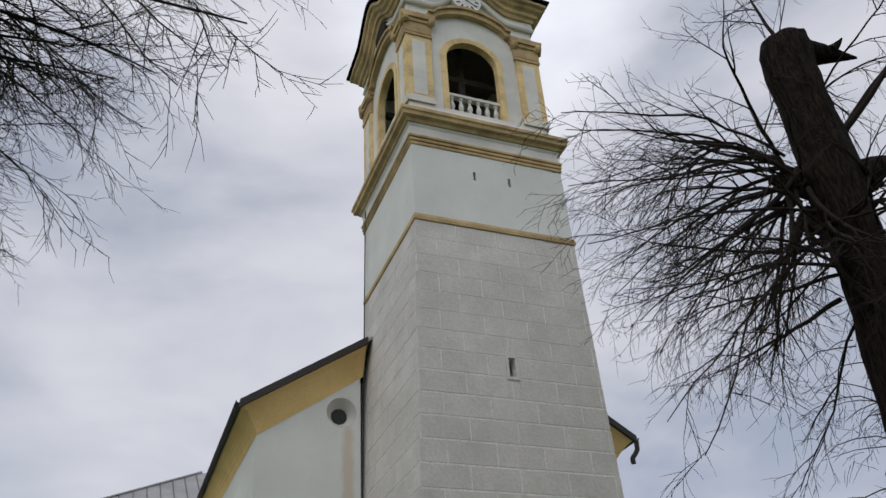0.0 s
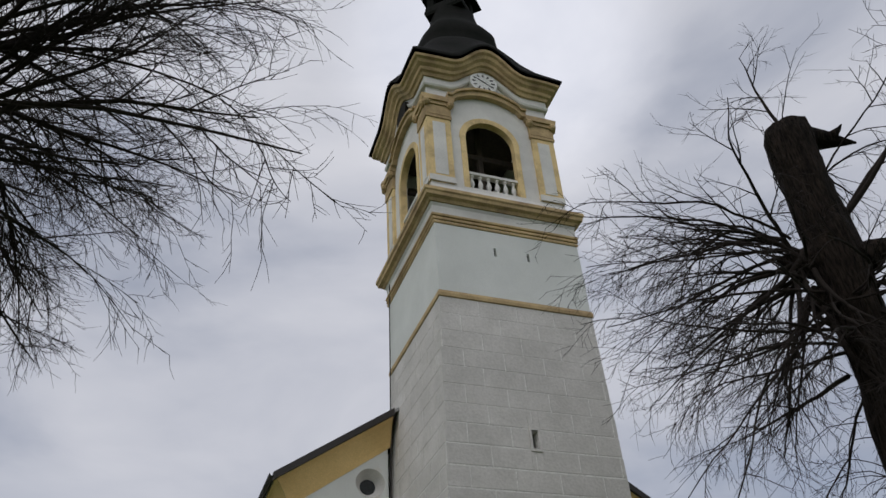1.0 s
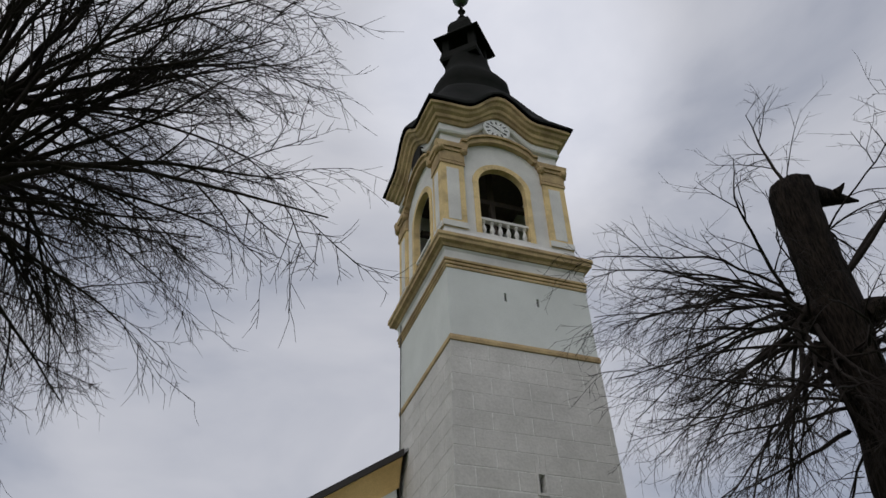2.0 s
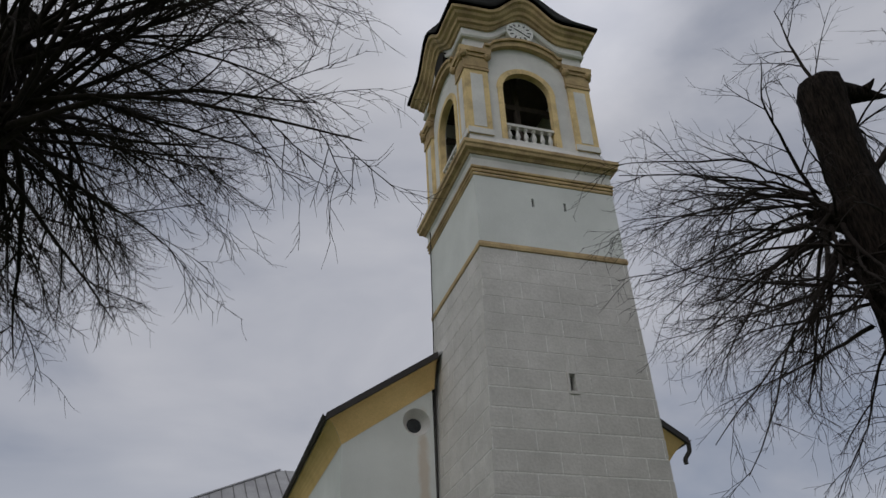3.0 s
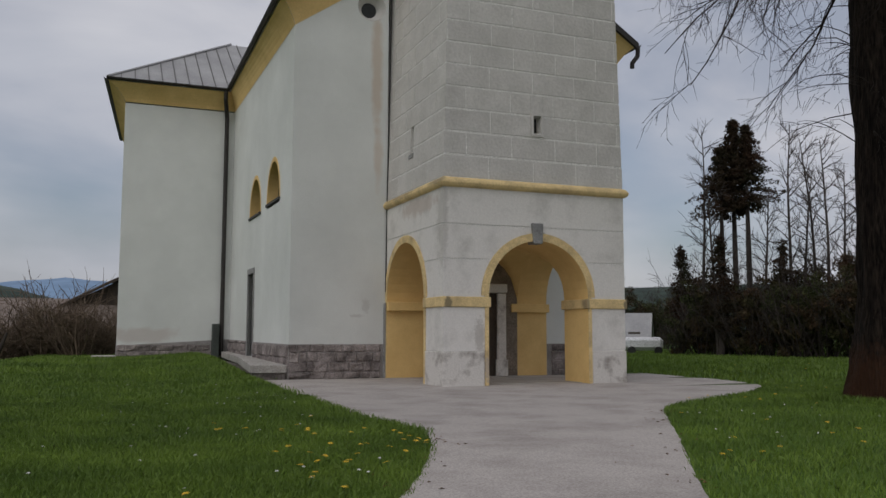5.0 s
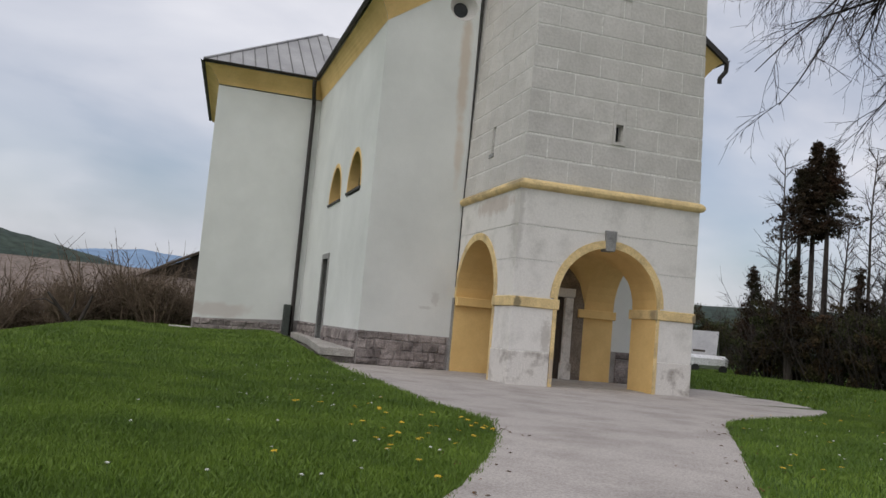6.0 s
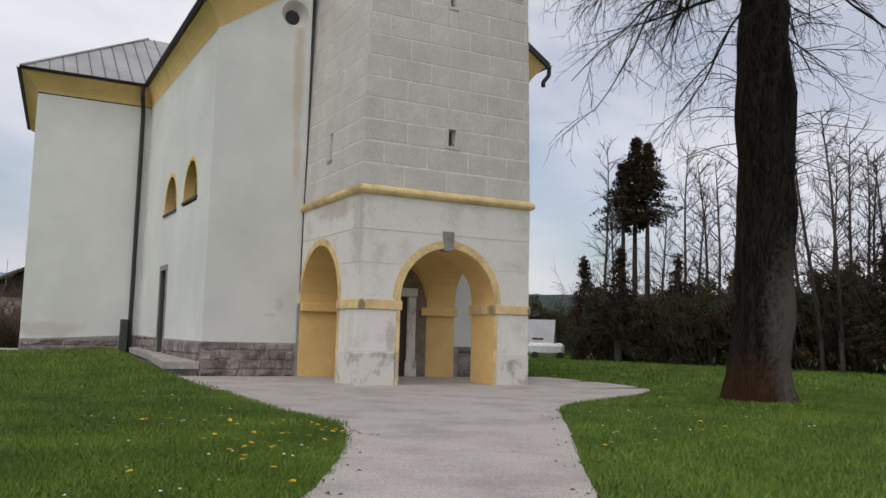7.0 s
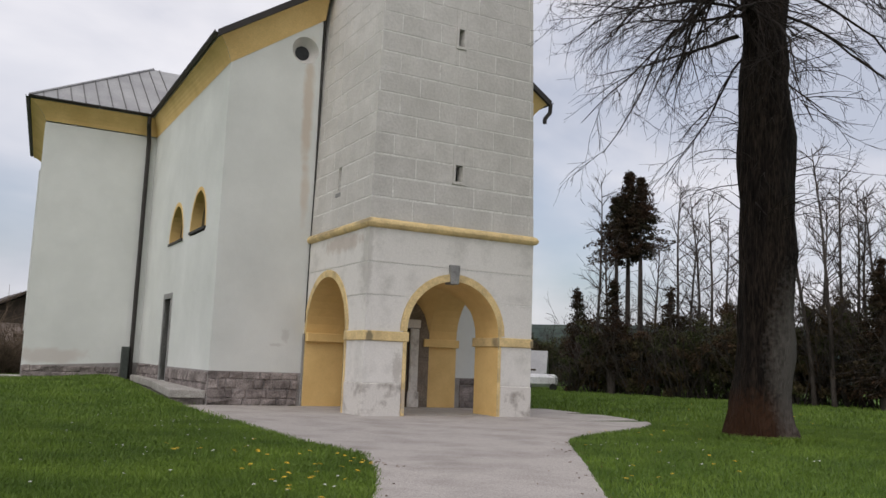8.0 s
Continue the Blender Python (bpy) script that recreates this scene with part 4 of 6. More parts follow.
cove((TX0 - 0.01, FY), (-9.34, 17.55), (TX0 + 0.9, TY1), (-8.4, TY1 + 0.6), 12.2, EAVE - 0.10, 12.2, EAVE - 0.10)
cove((NX1 + 0.01, NY), (10.18, 4.86), (NX1 + 0.01, 33), (10.18, 33.5), WH, EAVE - 0.10, WH, EAVE - 0.10)
part("coved_soffit", sf, SOFFIT, nave, "ochre painted coved soffit")
# hipped roof of the chapel with standing seams
hip0, ridge = Vector((-9.38, 17.55, EAVE + 0.05)), Vector((-3.1, 24.2, EAVE + 0.05 + 0.66 * 6.6))
cr = bmesh.new()
quads(cr, (hip0, (-3.2, 17.55, EAVE + 0.05), (1.0, 24.2, ridge.z), ridge), (hip0, ridge, (-8.4, TY1 + 0.6, EAVE + 0.05)), (ridge, (1.0, 24.2, ridge.z), (1.0, 30.8, EAVE), (-8.4, 30.8, EAVE)))
part("chapel_roof", cr, METAL_ROOF, nave, "weathered grey sheet metal hipped roof")
fall = 0.66 * 6.6 / 6.65
for k in range(11):
    x = -8.8 + 0.60 * k
    ytop = min(24.2, 17.55 + (x + 9.38) * 6.65 / 6.28)
    if ytop - 17.6 > 0.3:
        sm_ = bmesh.new()
        for a, b in (((x, 17.56), (x, ytop)),):
            z0, z1 = EAVE + 0.05, EAVE + 0.05 + (ytop - 17.55) * fall
            vs = [(x - 0.02, a[1], z0), (x + 0.02, a[1], z0), (x + 0.02, b[1], z1), (x - 0.02, b[1], z1)]
            up = [(p[0], p[1], p[2] + 0.05) for p in vs]
            quads(sm_, up, *[(vs[i], vs[(i + 1) % 4], up[(i + 1) % 4], up[i]) for i in range(4)])
        part("standing_seam", sm_, SEAM, nave)
part("hip_capping", rod(bmesh.new(), hip0 + Vector((0, 0, 0.03)), ridge + Vector((0, 0, 0.05)), 0.06, n=6), METAL_ROOF, nave)


def gutter(p, q, name="gutter"):
    """A half-round gutter between two points."""
    p, q = Vector(p), Vector(q)
    side_v = (q - p).cross(Vector((0, 0, 1))).normalized()
    g = bmesh.new()
    rows = []
    for r in (0.10, 0.085):
        for e in (p, q):
            rows.append([g.verts.new(e + side_v * r * math.cos(a) + Vector((0, 0, r * math.sin(a)))) for a in [math.pi + math.pi * i / 8 for i in range(9)]])
    for a, b in ((rows[0], rows[1]), (rows[2], rows[3])):
        for i in range(8):
            g.faces.new((a[i], a[i + 1], b[i + 1], b[i]))
    for k in (0, 8):
        g.faces.new((rows[0][k], rows[1][k], rows[3][k], rows[2][k]))
    return part(name, g, GUTTER, nave, "dark half-round metal gutter")


gutter((-4.1, 4.8, EAVE + 0.02), (ex(17.5) - 0.1, 17.5, EAVE + 0.02))
gutter((-9.44, 17.45, EAVE + 0.02), (ex(17.5) - 0.1, 17.45, EAVE + 0.02))
gutter((-9.46, 17.45, EAVE + 0.02), (-8.5, TY1 + 0.6, EAVE + 0.02))
gutter((10.3, 4.8, EAVE), (10.3, 33, EAVE))


def downpipe(pts, r=0.085, label="dark metal downpipe"):
    bm_ = bmesh.new()
    for p, q in zip(pts, pts[1:]):
        rod(bm_, p, q, r, n=10)
    return part("downpipe", bm_, GUTTER, nave, label)


pipe = downpipe([(-4.14, 17.5, 12.95), (-4.14, 17.55, 12.6), (-3.98, 18.12, 11.85), (-3.98, 18.12, 0.5)], 0.10)
part("pipe_boot", boxed(-4.42, -4.10, 17.86, 18.2, 0.4, 1.98, 0.03), DRAIN, nave, "dark green cast drain box")
downpipe([(10.28, 4.85, 12.95), (10.28, 4.88, 12.6), (10.06, 4.95, 12.3), (10.06, 4.95, 12.1)], 0.09)
downpipe([(0.12, 5.36, 15.0), (-0.02, 5.36, 6.3), (-0.05, 5.36, 3.0)], 0.022, "thin dark conductor in the corner")
downpipe([(-0.08, 5.34, 2.6), (-0.08, 5.34, 0.0)], 0.05, "grey earthing pipe").data.materials[0] = GREYSTONE

# plinth of rubble stone: mortar body with single stones in front
PL = bmesh.new()
box(PL, NX0 - 0.03, -0.01, NY - 0.035, NY - 0.002, -0.3, 1.18)
plinth = part("rubble_plinth", PL, MORTAR, nave, "mauve-grey rubble stone plinth")
part("rubble_plinth", boxed(TW + 0.01, NX1 + 0.03, NY - 0.035, NY - 0.002, -0.3, 1.18), MORTAR, nave)
PL = bmesh.new()
slab(PL, [(0, -0.3), (DOOR[0] - 0.17, -0.3), (DOOR[0] - 0.17, 1.2), (0, 1.18)], FL, -0.03, -0.002)
part("rubble_plinth", PL, MORTAR, nave)
PL = bmesh.new()
slab(PL, [(DOOR[1] + 0.17, -0.3), (fl, -0.3), (fl, 1.25), (DOOR[1] + 0.17, 1.22)], FL, -0.03, -0.002)
part("rubble_plinth", PL, MORTAR, nave)
part("rubble_plinth", slab(bmesh.new(), [(TX0 - 0.03, -0.3), (FX, -0.3), (FX, 1.26), (TX0 - 0.03, 0.98)], CH, -0.035, -0.002), MORTAR, nave)
part("landing_footing", slab(bmesh.new(), [(-4.55, 5.55), (NX0 - 0.08, 5.48), (FX - 0.1, 17.7), (-3.95, 17.7), (-4.05, 12.0)], lambda u, v, d: (u, v, d), -0.15, 0.3), STONE, nave, "dark stone footing under the landing")
ld = bmesh.new()
lt = [(-4.66, 5.45), (NX0 - 0.06, 5.38), (FX - 0.08, 17.8), (-4.0, 17.8), (-4.1, 12.0)]
lz = lambda y: 0.50 + 0.016 * (y - 5.45)
top_v = [ld.verts.new((x, y, lz(y))) for x, y in lt]
bot_v = [ld.verts.new((x, y, lz(y) - 0.27)) for x, y in lt]
ld.faces.new(top_v)
ld.faces.new(bot_v[::-1])
for i in range(5):
    ld.faces.new((top_v[i], bot_v[i], bot_v[(i + 1) % 5], top_v[(i + 1) % 5]))
bmesh.ops.bevel(ld, geom=ld.edges[:], offset=0.02, segments=1, affect="EDGES")
part("door_landing", ld, CONCRETE, nave, "weathered concrete landing slab along the wall")
part("corner_slab", boxed(-9.6, -8.6, 17.0, 18.2, 0.2, 0.56, 0.03), CONCRETE, nave, "pale concrete corner slab")

# ---------------------------------------------------------------- ground, path, grass
def axis_steps(lo, hi, fine_lo, fine_hi, fine, grow_by=1.35):
    mid = list(np.arange(fine_lo, fine_hi + 1e-6, fine))
    out, step, v = [], fine, fine_hi
    while v < hi:
        step *= grow_by
        v += step
        out.append(min(v, hi))
    low, step, v = [], fine, fine_lo
    while v > lo:
        step *= grow_by
        v -= step
        low.append(max(v, lo))
    return np.array(low[::-1] + mid + out)


gxs, gys = axis_steps(-2500, 2500, -24, 30, 0.6), axis_steps(-800, 3500, -30, 45, 0.6)
gx2, gy2 = np.meshgrid(gxs, gys, indexing="ij")
gz2 = land(gx2, gy2)
ni, nj = gx2.shape
ii, jj = np.meshgrid(np.arange(ni - 1), np.arange(nj - 1), indexing="ij")
k0 = (ii * nj + jj).ravel()
ground = link("ground", quick_mesh("ground", np.stack([gx2, gy2, gz2], -1).reshape(-1, 3), np.stack([k0, k0 + nj, k0 + nj + 1, k0 + 1], -1)), GRASS_GROUND)
tagged(ground, "green spring lawn on gently swelling ground", "lawn", kind="structure")

PATH_LEFT = [(-17.4, -31.5), (-11.6, -23.6), (-9.2, -19.8), (-7.9, -17.75), (-7.01, -16.3), (-6.36, -15.11), (-5.47, -13.25), (-4.78, -11.59), (-4.47, -10.36), (-4.51, -9.3), (-4.70, -8.1), (-4.68, -5.83), (-4.56, -2.8), (-4.5, 0.4), (-4.55, 3.4), (-4.55, 5.3)]
PATH_RIGHT = [(10.6, 5.3), (10.5, 1.0), (9.76, -1.81), (8.9, -3.16), (6.97, -4.75), (4.95, -5.93), (3.15, -6.96), (1.93, -7.89), (1.13, -9.01), (0.12, -10.55), (-1.01, -12.31), (-2.14, -13.97), (-3.48, -15.96), (-4.49, -17.53), (-7.4, -21.8), (-13.6, -31.5)]
path_poly = PATH_LEFT + [(-3.4, 5.4)] + PATH_RIGHT


def rounded(poly, times=2):
    for _ in range(times):
        poly = [q for a, b in zip(poly, poly[1:] + poly[:1]) for q in ((a[0] * 0.75 + b[0] * 0.25, a[1] * 0.75 + b[1] * 0.25), (a[0] * 0.25 + b[0] * 0.75, a[1] * 0.25 + b[1] * 0.75))]
    return poly


def chain(pts):
    """A softened edge line, from the near end to the church."""
    pts = [pts[0]] + rounded(pts)[:-4] + [pts[-1]]
    pts = sorted(pts, key=lambda p: p[1])
    return [p[1] for p in pts], [p[0] for p in pts]


bm = bmesh.new()
left_e, right_e = chain(PATH_LEFT), chain(PATH_RIGHT[::-1])
rows = []
for y in np.linspace(-31.5, 5.3, 150):
    xl, xr = np.interp(y, *left_e) + 0.05 * noise.noise(Vector((0, y * 1.7, 0))), np.interp(y, *right_e) + 0.05 * noise.noise(Vector((9, y * 1.7, 5)))
    rows.append([bm.verts.new(p) for p in ((xl, y, -0.15), (xl, y, 0.018), (xr, y, 0.018), (xr, y, -0.15))])
for p, q in zip(rows, rows[1:]):
    for i in range(3):
        bm.faces.new((p[i], p[i + 1], q[i + 1], q[i]))
tagged(part("path", bm, ASPHALT, None), "pale grey worn asphalt path widening round the tower", "path", kind="structure")

# grass blades: denser towards the walk
rng = np.random.default_rng(4)
FOOT = [(-8.6, 18.15), (-4.1, 18.15), (-4.66, 5.4), (9.6, 5.3), (9.6, 34), (-8.0, 34)]
def blades(name, x0, x1, y0, y1, count, height, width):
    x, y = rng.uniform(x0, x1, count), rng.uniform(y0, y1, count)
    ragged = 0.10 * rng.normal(size=count)
    keep = ~inside(x + ragged, y + ragged, path_poly) & ~inside(x, y, FOOT)
    x, y = x[keep], y[keep]
    keep = np.array([noise.noise(Vector((a * 0.9, b * 0.9, 3.0))) for a, b in zip(x[::1], y[::1])]) * 0.5 + rng.uniform(-0.2, 1.0, len(x)) > -0.1
    x, y = x[keep], y[keep]
    n_ = len(x)
    z = land(x, y)
    a, h = rng.uniform(0, 2 * np.pi, n_), height * rng.uniform(0.45, 1.3, n_)
    lean = h * rng.uniform(0.1, 0.7, n_)
    w = width * rng.uniform(0.6, 1.4, n_)
    da = rng.uniform(0, 2 * np.pi, n_)
    c, s = np.cos(a), np.sin(a)
    v = np.empty((n_, 4, 3))
    v[:, 0] = np.stack([x - c * w, y - s * w, z - 0.01], -1)
    v[:, 1] = np.stack([x + c * w, y + s * w, z - 0.01], -1)
    mx, my = x + np.cos(da) * lean * 0.35, y + np.sin(da) * lean * 0.35
    v[:, 2] = np.stack([mx + c * w * 0.7, my + s * w * 0.7, z + h * 0.6], -1)
    v[:, 3] = np.stack([x + np.cos(da) * lean, y + np.sin(da) * lean, z + h], -1)
    f = np.arange(n_ * 4).reshape(-1, 4)
    ob = link(name, quick_mesh(name, v.reshape(-1, 3), f), GRASS)
    return tagged(ob, "short fresh green spring grass with patches", "grass", kind="stuff")


GRASS = bpy.data.materials.new("fresh_grass_blade")
GRASS.use_nodes = True
gn, gl = GRASS.node_tree.nodes, GRASS.node_tree.links
g_geo, g_tex, g_ramp, g_isl, g_mix = gn.new("ShaderNodeNewGeometry"), gn.new("ShaderNodeTexNoise"), gn.new("ShaderNodeValToRGB"), gn.new("ShaderNodeValToRGB"), gn.new("ShaderNodeMixRGB")
g_tex.inputs["Scale"].default_value, g_tex.inputs["Detail"].default_value = 0.55, 5
g_ramp.color_ramp.elements[0].position, g_ramp.color_ramp.elements[0].color = 0.33, (0.074, 0.136, 0.013, 1)
g_ramp.color_ramp.elements[1].position, g_ramp.color_ramp.elements[1].color = 0.70, (0.152, 0.242, 0.028, 1)
g_isl.color_ramp.elements[0].color, g_isl.color_ramp.elements[1].color = (0.80, 0.80, 0.76, 1), (1.08, 1.07, 1.0, 1)
g_mix.blend_type, g_mix.inputs[0].default_value = "MULTIPLY", 1.0
gl.new(g_geo.outputs["Position"], g_tex.inputs["Vector"])
gl.new(g_tex.outputs[0], g_ramp.inputs[0])
gl.new(g_geo.outputs["Random Per Island"], g_isl.inputs[0])
gl.new(g_ramp.outputs[0], g_mix.inputs[1])
gl.new(g_isl.outputs[0], g_mix.inputs[2])
gl.new(g_mix.outputs[0], gn["Principled BSDF"].inputs["Base Color"])
gn["Principled BSDF"].inputs["Roughness"].default_value = 0.6
blades("grass", -16, -5.0, -20.5, -11, 260000, 0.060, 0.0045)
blades("grass", -17, -3.6, -11, -2, 150000, 0.075, 0.0075)
blades("grass", -18, -3.6, -2, 24, 110000, 0.10, 0.013)
blades("grass", -5, 16, -19, -2, 190000, 0.075, 0.0065)
blades("grass", 6.3, 8.7, -9.9, -7.4, 6000, 0.17, 0.007)
blades("grass", 6, 45, -2, 45, 90000, 0.16, 0.028)
blades("grass", 16, 45, -20, -2, 30000, 0.15, 0.022)


# dandelions and daisies in the lawn
PETAL = mat("dandelion_yellow", (0.75, 0.50, 0.02), (0.65, 0.40, 0.02), 0.7, 20, 60, 0.2)
DAISY = mat("daisy_white", (0.80, 0.80, 0.78), None, 0.7, 20, 60, 0.1)
STALK = mat("flower_stalk_green", (0.10, 0.18, 0.04), None, 0.7, 10, 40, 0.1)


def flower(name, label, r, h, material, seed):
    rnd = random.Random(seed)
    ob = thing(name, label, "flower", group=name + "s in the lawn")
    part("stalk", rod(bmesh.new(), (0, 0, 0), (0.01, 0.01, h), 0.004, n=5), STALK, ob)
    hd = bmesh.new()
    for k in range(14):
        a = 2 * math.pi * k / 14 + rnd.uniform(-0.1, 0.1)
        q = lambda rr, aa, zz: (0.01 + rr * math.cos(aa), 0.01 + rr * math.sin(aa), h + zz)
        quads(hd, (q(0.0, a, 0.012), q(r * 0.6, a - 0.2, 0.014), q(r, a, rnd.uniform(0.0, 0.01)), q(r * 0.6, a + 0.2, 0.014)))
    part("flower_head", hd, material, ob)
    return ob


dand = flower("dandelion", "open yellow dandelion in the grass", 0.045, 0.12, PETAL, 1)
dais = flower("daisy", "small white daisy in the grass", 0.024, 0.11, DAISY, 2)
spots = random.Random(11)
first = {"dandelion": dand, "daisy": dais}
for ob, n_, areas in ((dand, 90, [(-8.6, -5.6, -16.5, -12.0), (-7.8, -5.0, -13.5, -8), (-7.0, -5.2, -14.5, -10.5), (-2.5, 2.0, -15, -10), (3, 9, -12, -4.5), (12, 24, -6, 12)]), (dais, 80, [(-10.5, -6.2, -16.5, -9), (-10, -5, -9, 2), (-1.5, 4, -14, -9)])):
    for k in range(n_):
        a = areas[k % len(areas)]
        x, y = spots.uniform(a[0], a[1]), spots.uniform(a[2], a[3])
        if inside(np.array([x]), np.array([y]), path_poly)[0]:
            continue
        m = Matrix.LocRotScale((x, y, float(land(x, y))), Euler((spots.uniform(-0.3, 0.1), spots.uniform(-0.2, 0.2), spots.uniform(0, 6))), None)
        if first.get(ob.name):
            ob.matrix_basis = m
            first[ob.name] = None
        else:
            copy_thing(ob, m)

# fallen leaves along the path's edge
lf = random.Random(5)
lv, lfc = [], []
for k in range(150):
    e = lf.choice(PATH_LEFT[3:9] + PATH_RIGHT[8:14])
    x, y = e[0] + lf.gauss(0, 0.16), e[1] + lf.gauss(0, 0.45)
    a, s = lf.uniform(0, 6.28), lf.uniform(0.01, 0.025)
    b = len(lv)
    for q, dz in ((0, 0), (1.57, 0.01), (3.14, 0.0), (4.71, 0.015)):
        lv.append((x + s * math.cos(a + q) * (1.6 if q in (0, 3.14) else 0.8), y + s * math.sin(a + q) * (1.6 if q in (0, 3.14) else 0.8), 0.024 + dz))
    lfc.append((b, b + 1, b + 2, b + 3))
LEAF = mat("dry_brown_leaf", (0.20, 0.11, 0.05), (0.12, 0.07, 0.04), 0.9, 8, 40, 0.2)
tagged(link("fallen_leaves", quick_mesh("fallen_leaves", np.array(lv), np.array(lfc)), LEAF), "dry brown leaf litter along the path edge", "leaves", kind="stuff")


# ---------------------------------------------------------------- trees
def shoot(rnd, p, d, length, r0, r1, segs, droop, wander, lift=0.0):
    """One branch as a polyline: it sags by droop and, near its end, turns up by lift."""
    p, d = Vector(p), Vector(d).normalized()
    pts = [(p.x, p.y, p.z, r0)]
    for i in range(segs):
        t = (i + 1) / segs
        d = d + Vector((rnd.gauss(0, wander), rnd.gauss(0, wander), rnd.gauss(0, wander) - droop / segs + lift * (t > 0.55) / segs))
        d.normalize()
        p = p + d * (length / segs)
        pts.append((p.x, p.y, p.z, r0 + (r1 - r0) * t))
    return pts


def at_on(line, t):
    k = min(len(line) - 2, int(t * (len(line) - 1)))
    f = t * (len(line) - 1) - k
    a, b = line[k], line[k + 1]
    p = Vector([a[i] + (b[i] - a[i]) * f for i in range(3)])
    return p, (Vector(b[:3]) - Vector(a[:3])).normalized(), a[3] + (b[3] - a[3]) * f


def side_dir(rnd, d, spread):
    """A direction that leaves d by about the given angle, anywhere round it."""
    ax = d.cross(Vector((rnd.gauss(0, 1), rnd.gauss(0, 1), rnd.gauss(0, 1))))
    ax.normalize()
    return Matrix.Rotation(radians(rnd.gauss(spread, spread * 0.25)), 3, ax) @ d


def crown(rnd, limbs, kids=(9, 7, 4), lengths=(2.6, 1.2, 0.5), droop=(0.35, 0.3, 0.2), radii=(0.026, 0.011, 0.006)):
    """Branches, twigs and twiglets on the given limbs."""
    lv1, lv2, lv3 = [], [], []
    for limb in limbs:
        for k in range(kids[0]):
            t = 0.22 + 0.78 * (k + rnd.random()) / kids[0]
            p, d, r = at_on(limb, min(t, 0.999))
            b = shoot(rnd, p, side_dir(rnd, d, 34), lengths[0] * rnd.uniform(0.6, 1.25) * (1.15 - 0.5 * t), min(r * 0.75, radii[0]), 0.007, 6, droop[0], 0.07, 0.3)
            lv1.append(b)
            for j in range(kids[1]):
                p2, d2, r2 = at_on(b, min(0.999, 0.15 + 0.85 * (j + rnd.random()) / kids[1]))
                w = shoot(rnd, p2, side_dir(rnd, d2, 32), lengths[1] * rnd.uniform(0.5, 1.3), min(r2 * 0.8, radii[1]), 0.004, 4, droop[1], 0.09, 0.25)
                lv2.append(w)
                for i in range(kids[2]):
                    p3, d3, r3 = at_on(w, min(0.999, 0.2 + 0.8 * (i + rnd.random()) / kids[2]))
                    lv3.append(shoot(rnd, p3, side_dir(rnd, d3, 36), lengths[2] * rnd.uniform(0.4, 1.3), radii[2], 0.003, 2, droop[2], 0.12, 0.2))
    return lv1, lv2, lv3


# old pollarded lime beside the path
lime = thing("pollarded_lime_tree", "old leafless pollarded lime with a thick dark trunk and drooping shoots", "tree", at=(0.01, 0.0, -0.04))
lime.scale = (1.01, 1.01, 1.01)
rt = random.Random(21)
spine = [(7.50, -8.62, -0.2, 0.98), (7.48, -8.60, 0.12, 0.88), (7.47, -8.60, 0.5, 0.80), (7.48, -8.63, 1.2, 0.74), (7.52, -8.72, 2.6, 0.71), (7.55, -8.76, 4.2, 0.70), (7.56, -8.78, 6.2, 0.72), (7.58, -8.80, 8.0, 0.72), (7.56, -8.78, 9.5, 0.62), (7.55, -8.77, 11.0, 0.57), (7.60, -8.82, 12.4, 0.60), (7.62, -8.85, 13.6, 0.66), (7.60, -8.88, 14.6, 0.66), (7.55, -8.88, 15.6, 0.62), (7.52, -8.88, 16.6, 0.60), (7.50, -8.88, 17.4, 0.66), (7.52, -8.9, 18.0, 0.70), (7.56, -8.95, 18.45, 0.60), (7.60, -8.98, 18.62, 0.40), (7.62, -9.0, 18.68, 0.02)]
bm = bmesh.new()
loops, sides = [], 28
fine_spine = []
for a, b in zip(spine, spine[1:]):
    for i in range(3):
        fine_spine.append([a[k] + (b[k] - a[k]) * i / 3 for k in range(4)])
fine_spine.append(spine[-1])
for x, y, z, r in fine_spine:
    loop = []
    for i in range(sides):
        a = 2 * math.pi * i / sides
        knob = 1 + 0.17 * noise.noise(Vector((math.cos(a) * 1.3, math.sin(a) * 1.3, z * 0.6))) + 0.09 * noise.noise(Vector((math.cos(a) * 4, math.sin(a) * 4, z * 1.6)))
        flare = 1 + max(0, 0.8 - z) * 0.18 * math.sin(5 * a + 1.0)
        loop.append(bm.verts.new((x + r * knob * flare * math.cos(a), y + r * knob * flare * math.sin(a), z)))
    loops.append(loop)
for a, b in zip(loops, loops[1:]):
    for i in range(sides):
        bm.faces.new((a[i], a[(i + 1) % sides], b[(i + 1) % sides], b[i]))
part("trunk", bm, BARK, lime, "thick furrowed dark trunk", smooth=True)
stub_lines = [shoot(rt, (7.75, -9.05, 18.05), (0.72, -0.42, -0.05), 1.55, 0.46, 0.03, 7, 0.3, 0.12), shoot(rt, (8.5, -9.5, 17.98), (0.6, -0.5, 0.45), 0.45, 0.15, 0.02, 3, 0.0, 0.1), shoot(rt, (7.4, -8.6, 14.1), (-0.7, 0.35, 0.25), 1.15, 0.62, 0.06, 6, 0.0, 0.12), shoot(rt, (7.35, -8.55, 12.9), (-0.7, 0.2, 0.1), 0.95, 0.50, 0.05, 6, 0.0, 0.12), shoot(rt, (8.0, -9.3, 13.8), (0.6, -0.5, 0.3), 1.0, 0.46, 0.05, 6, 0.0, 0.1)]
for stub_line in stub_lines:
    grow("stub", [stub_line], 10, BARK, lime, "cut_stub", "sawn-off knobbly stub")
limbs = []
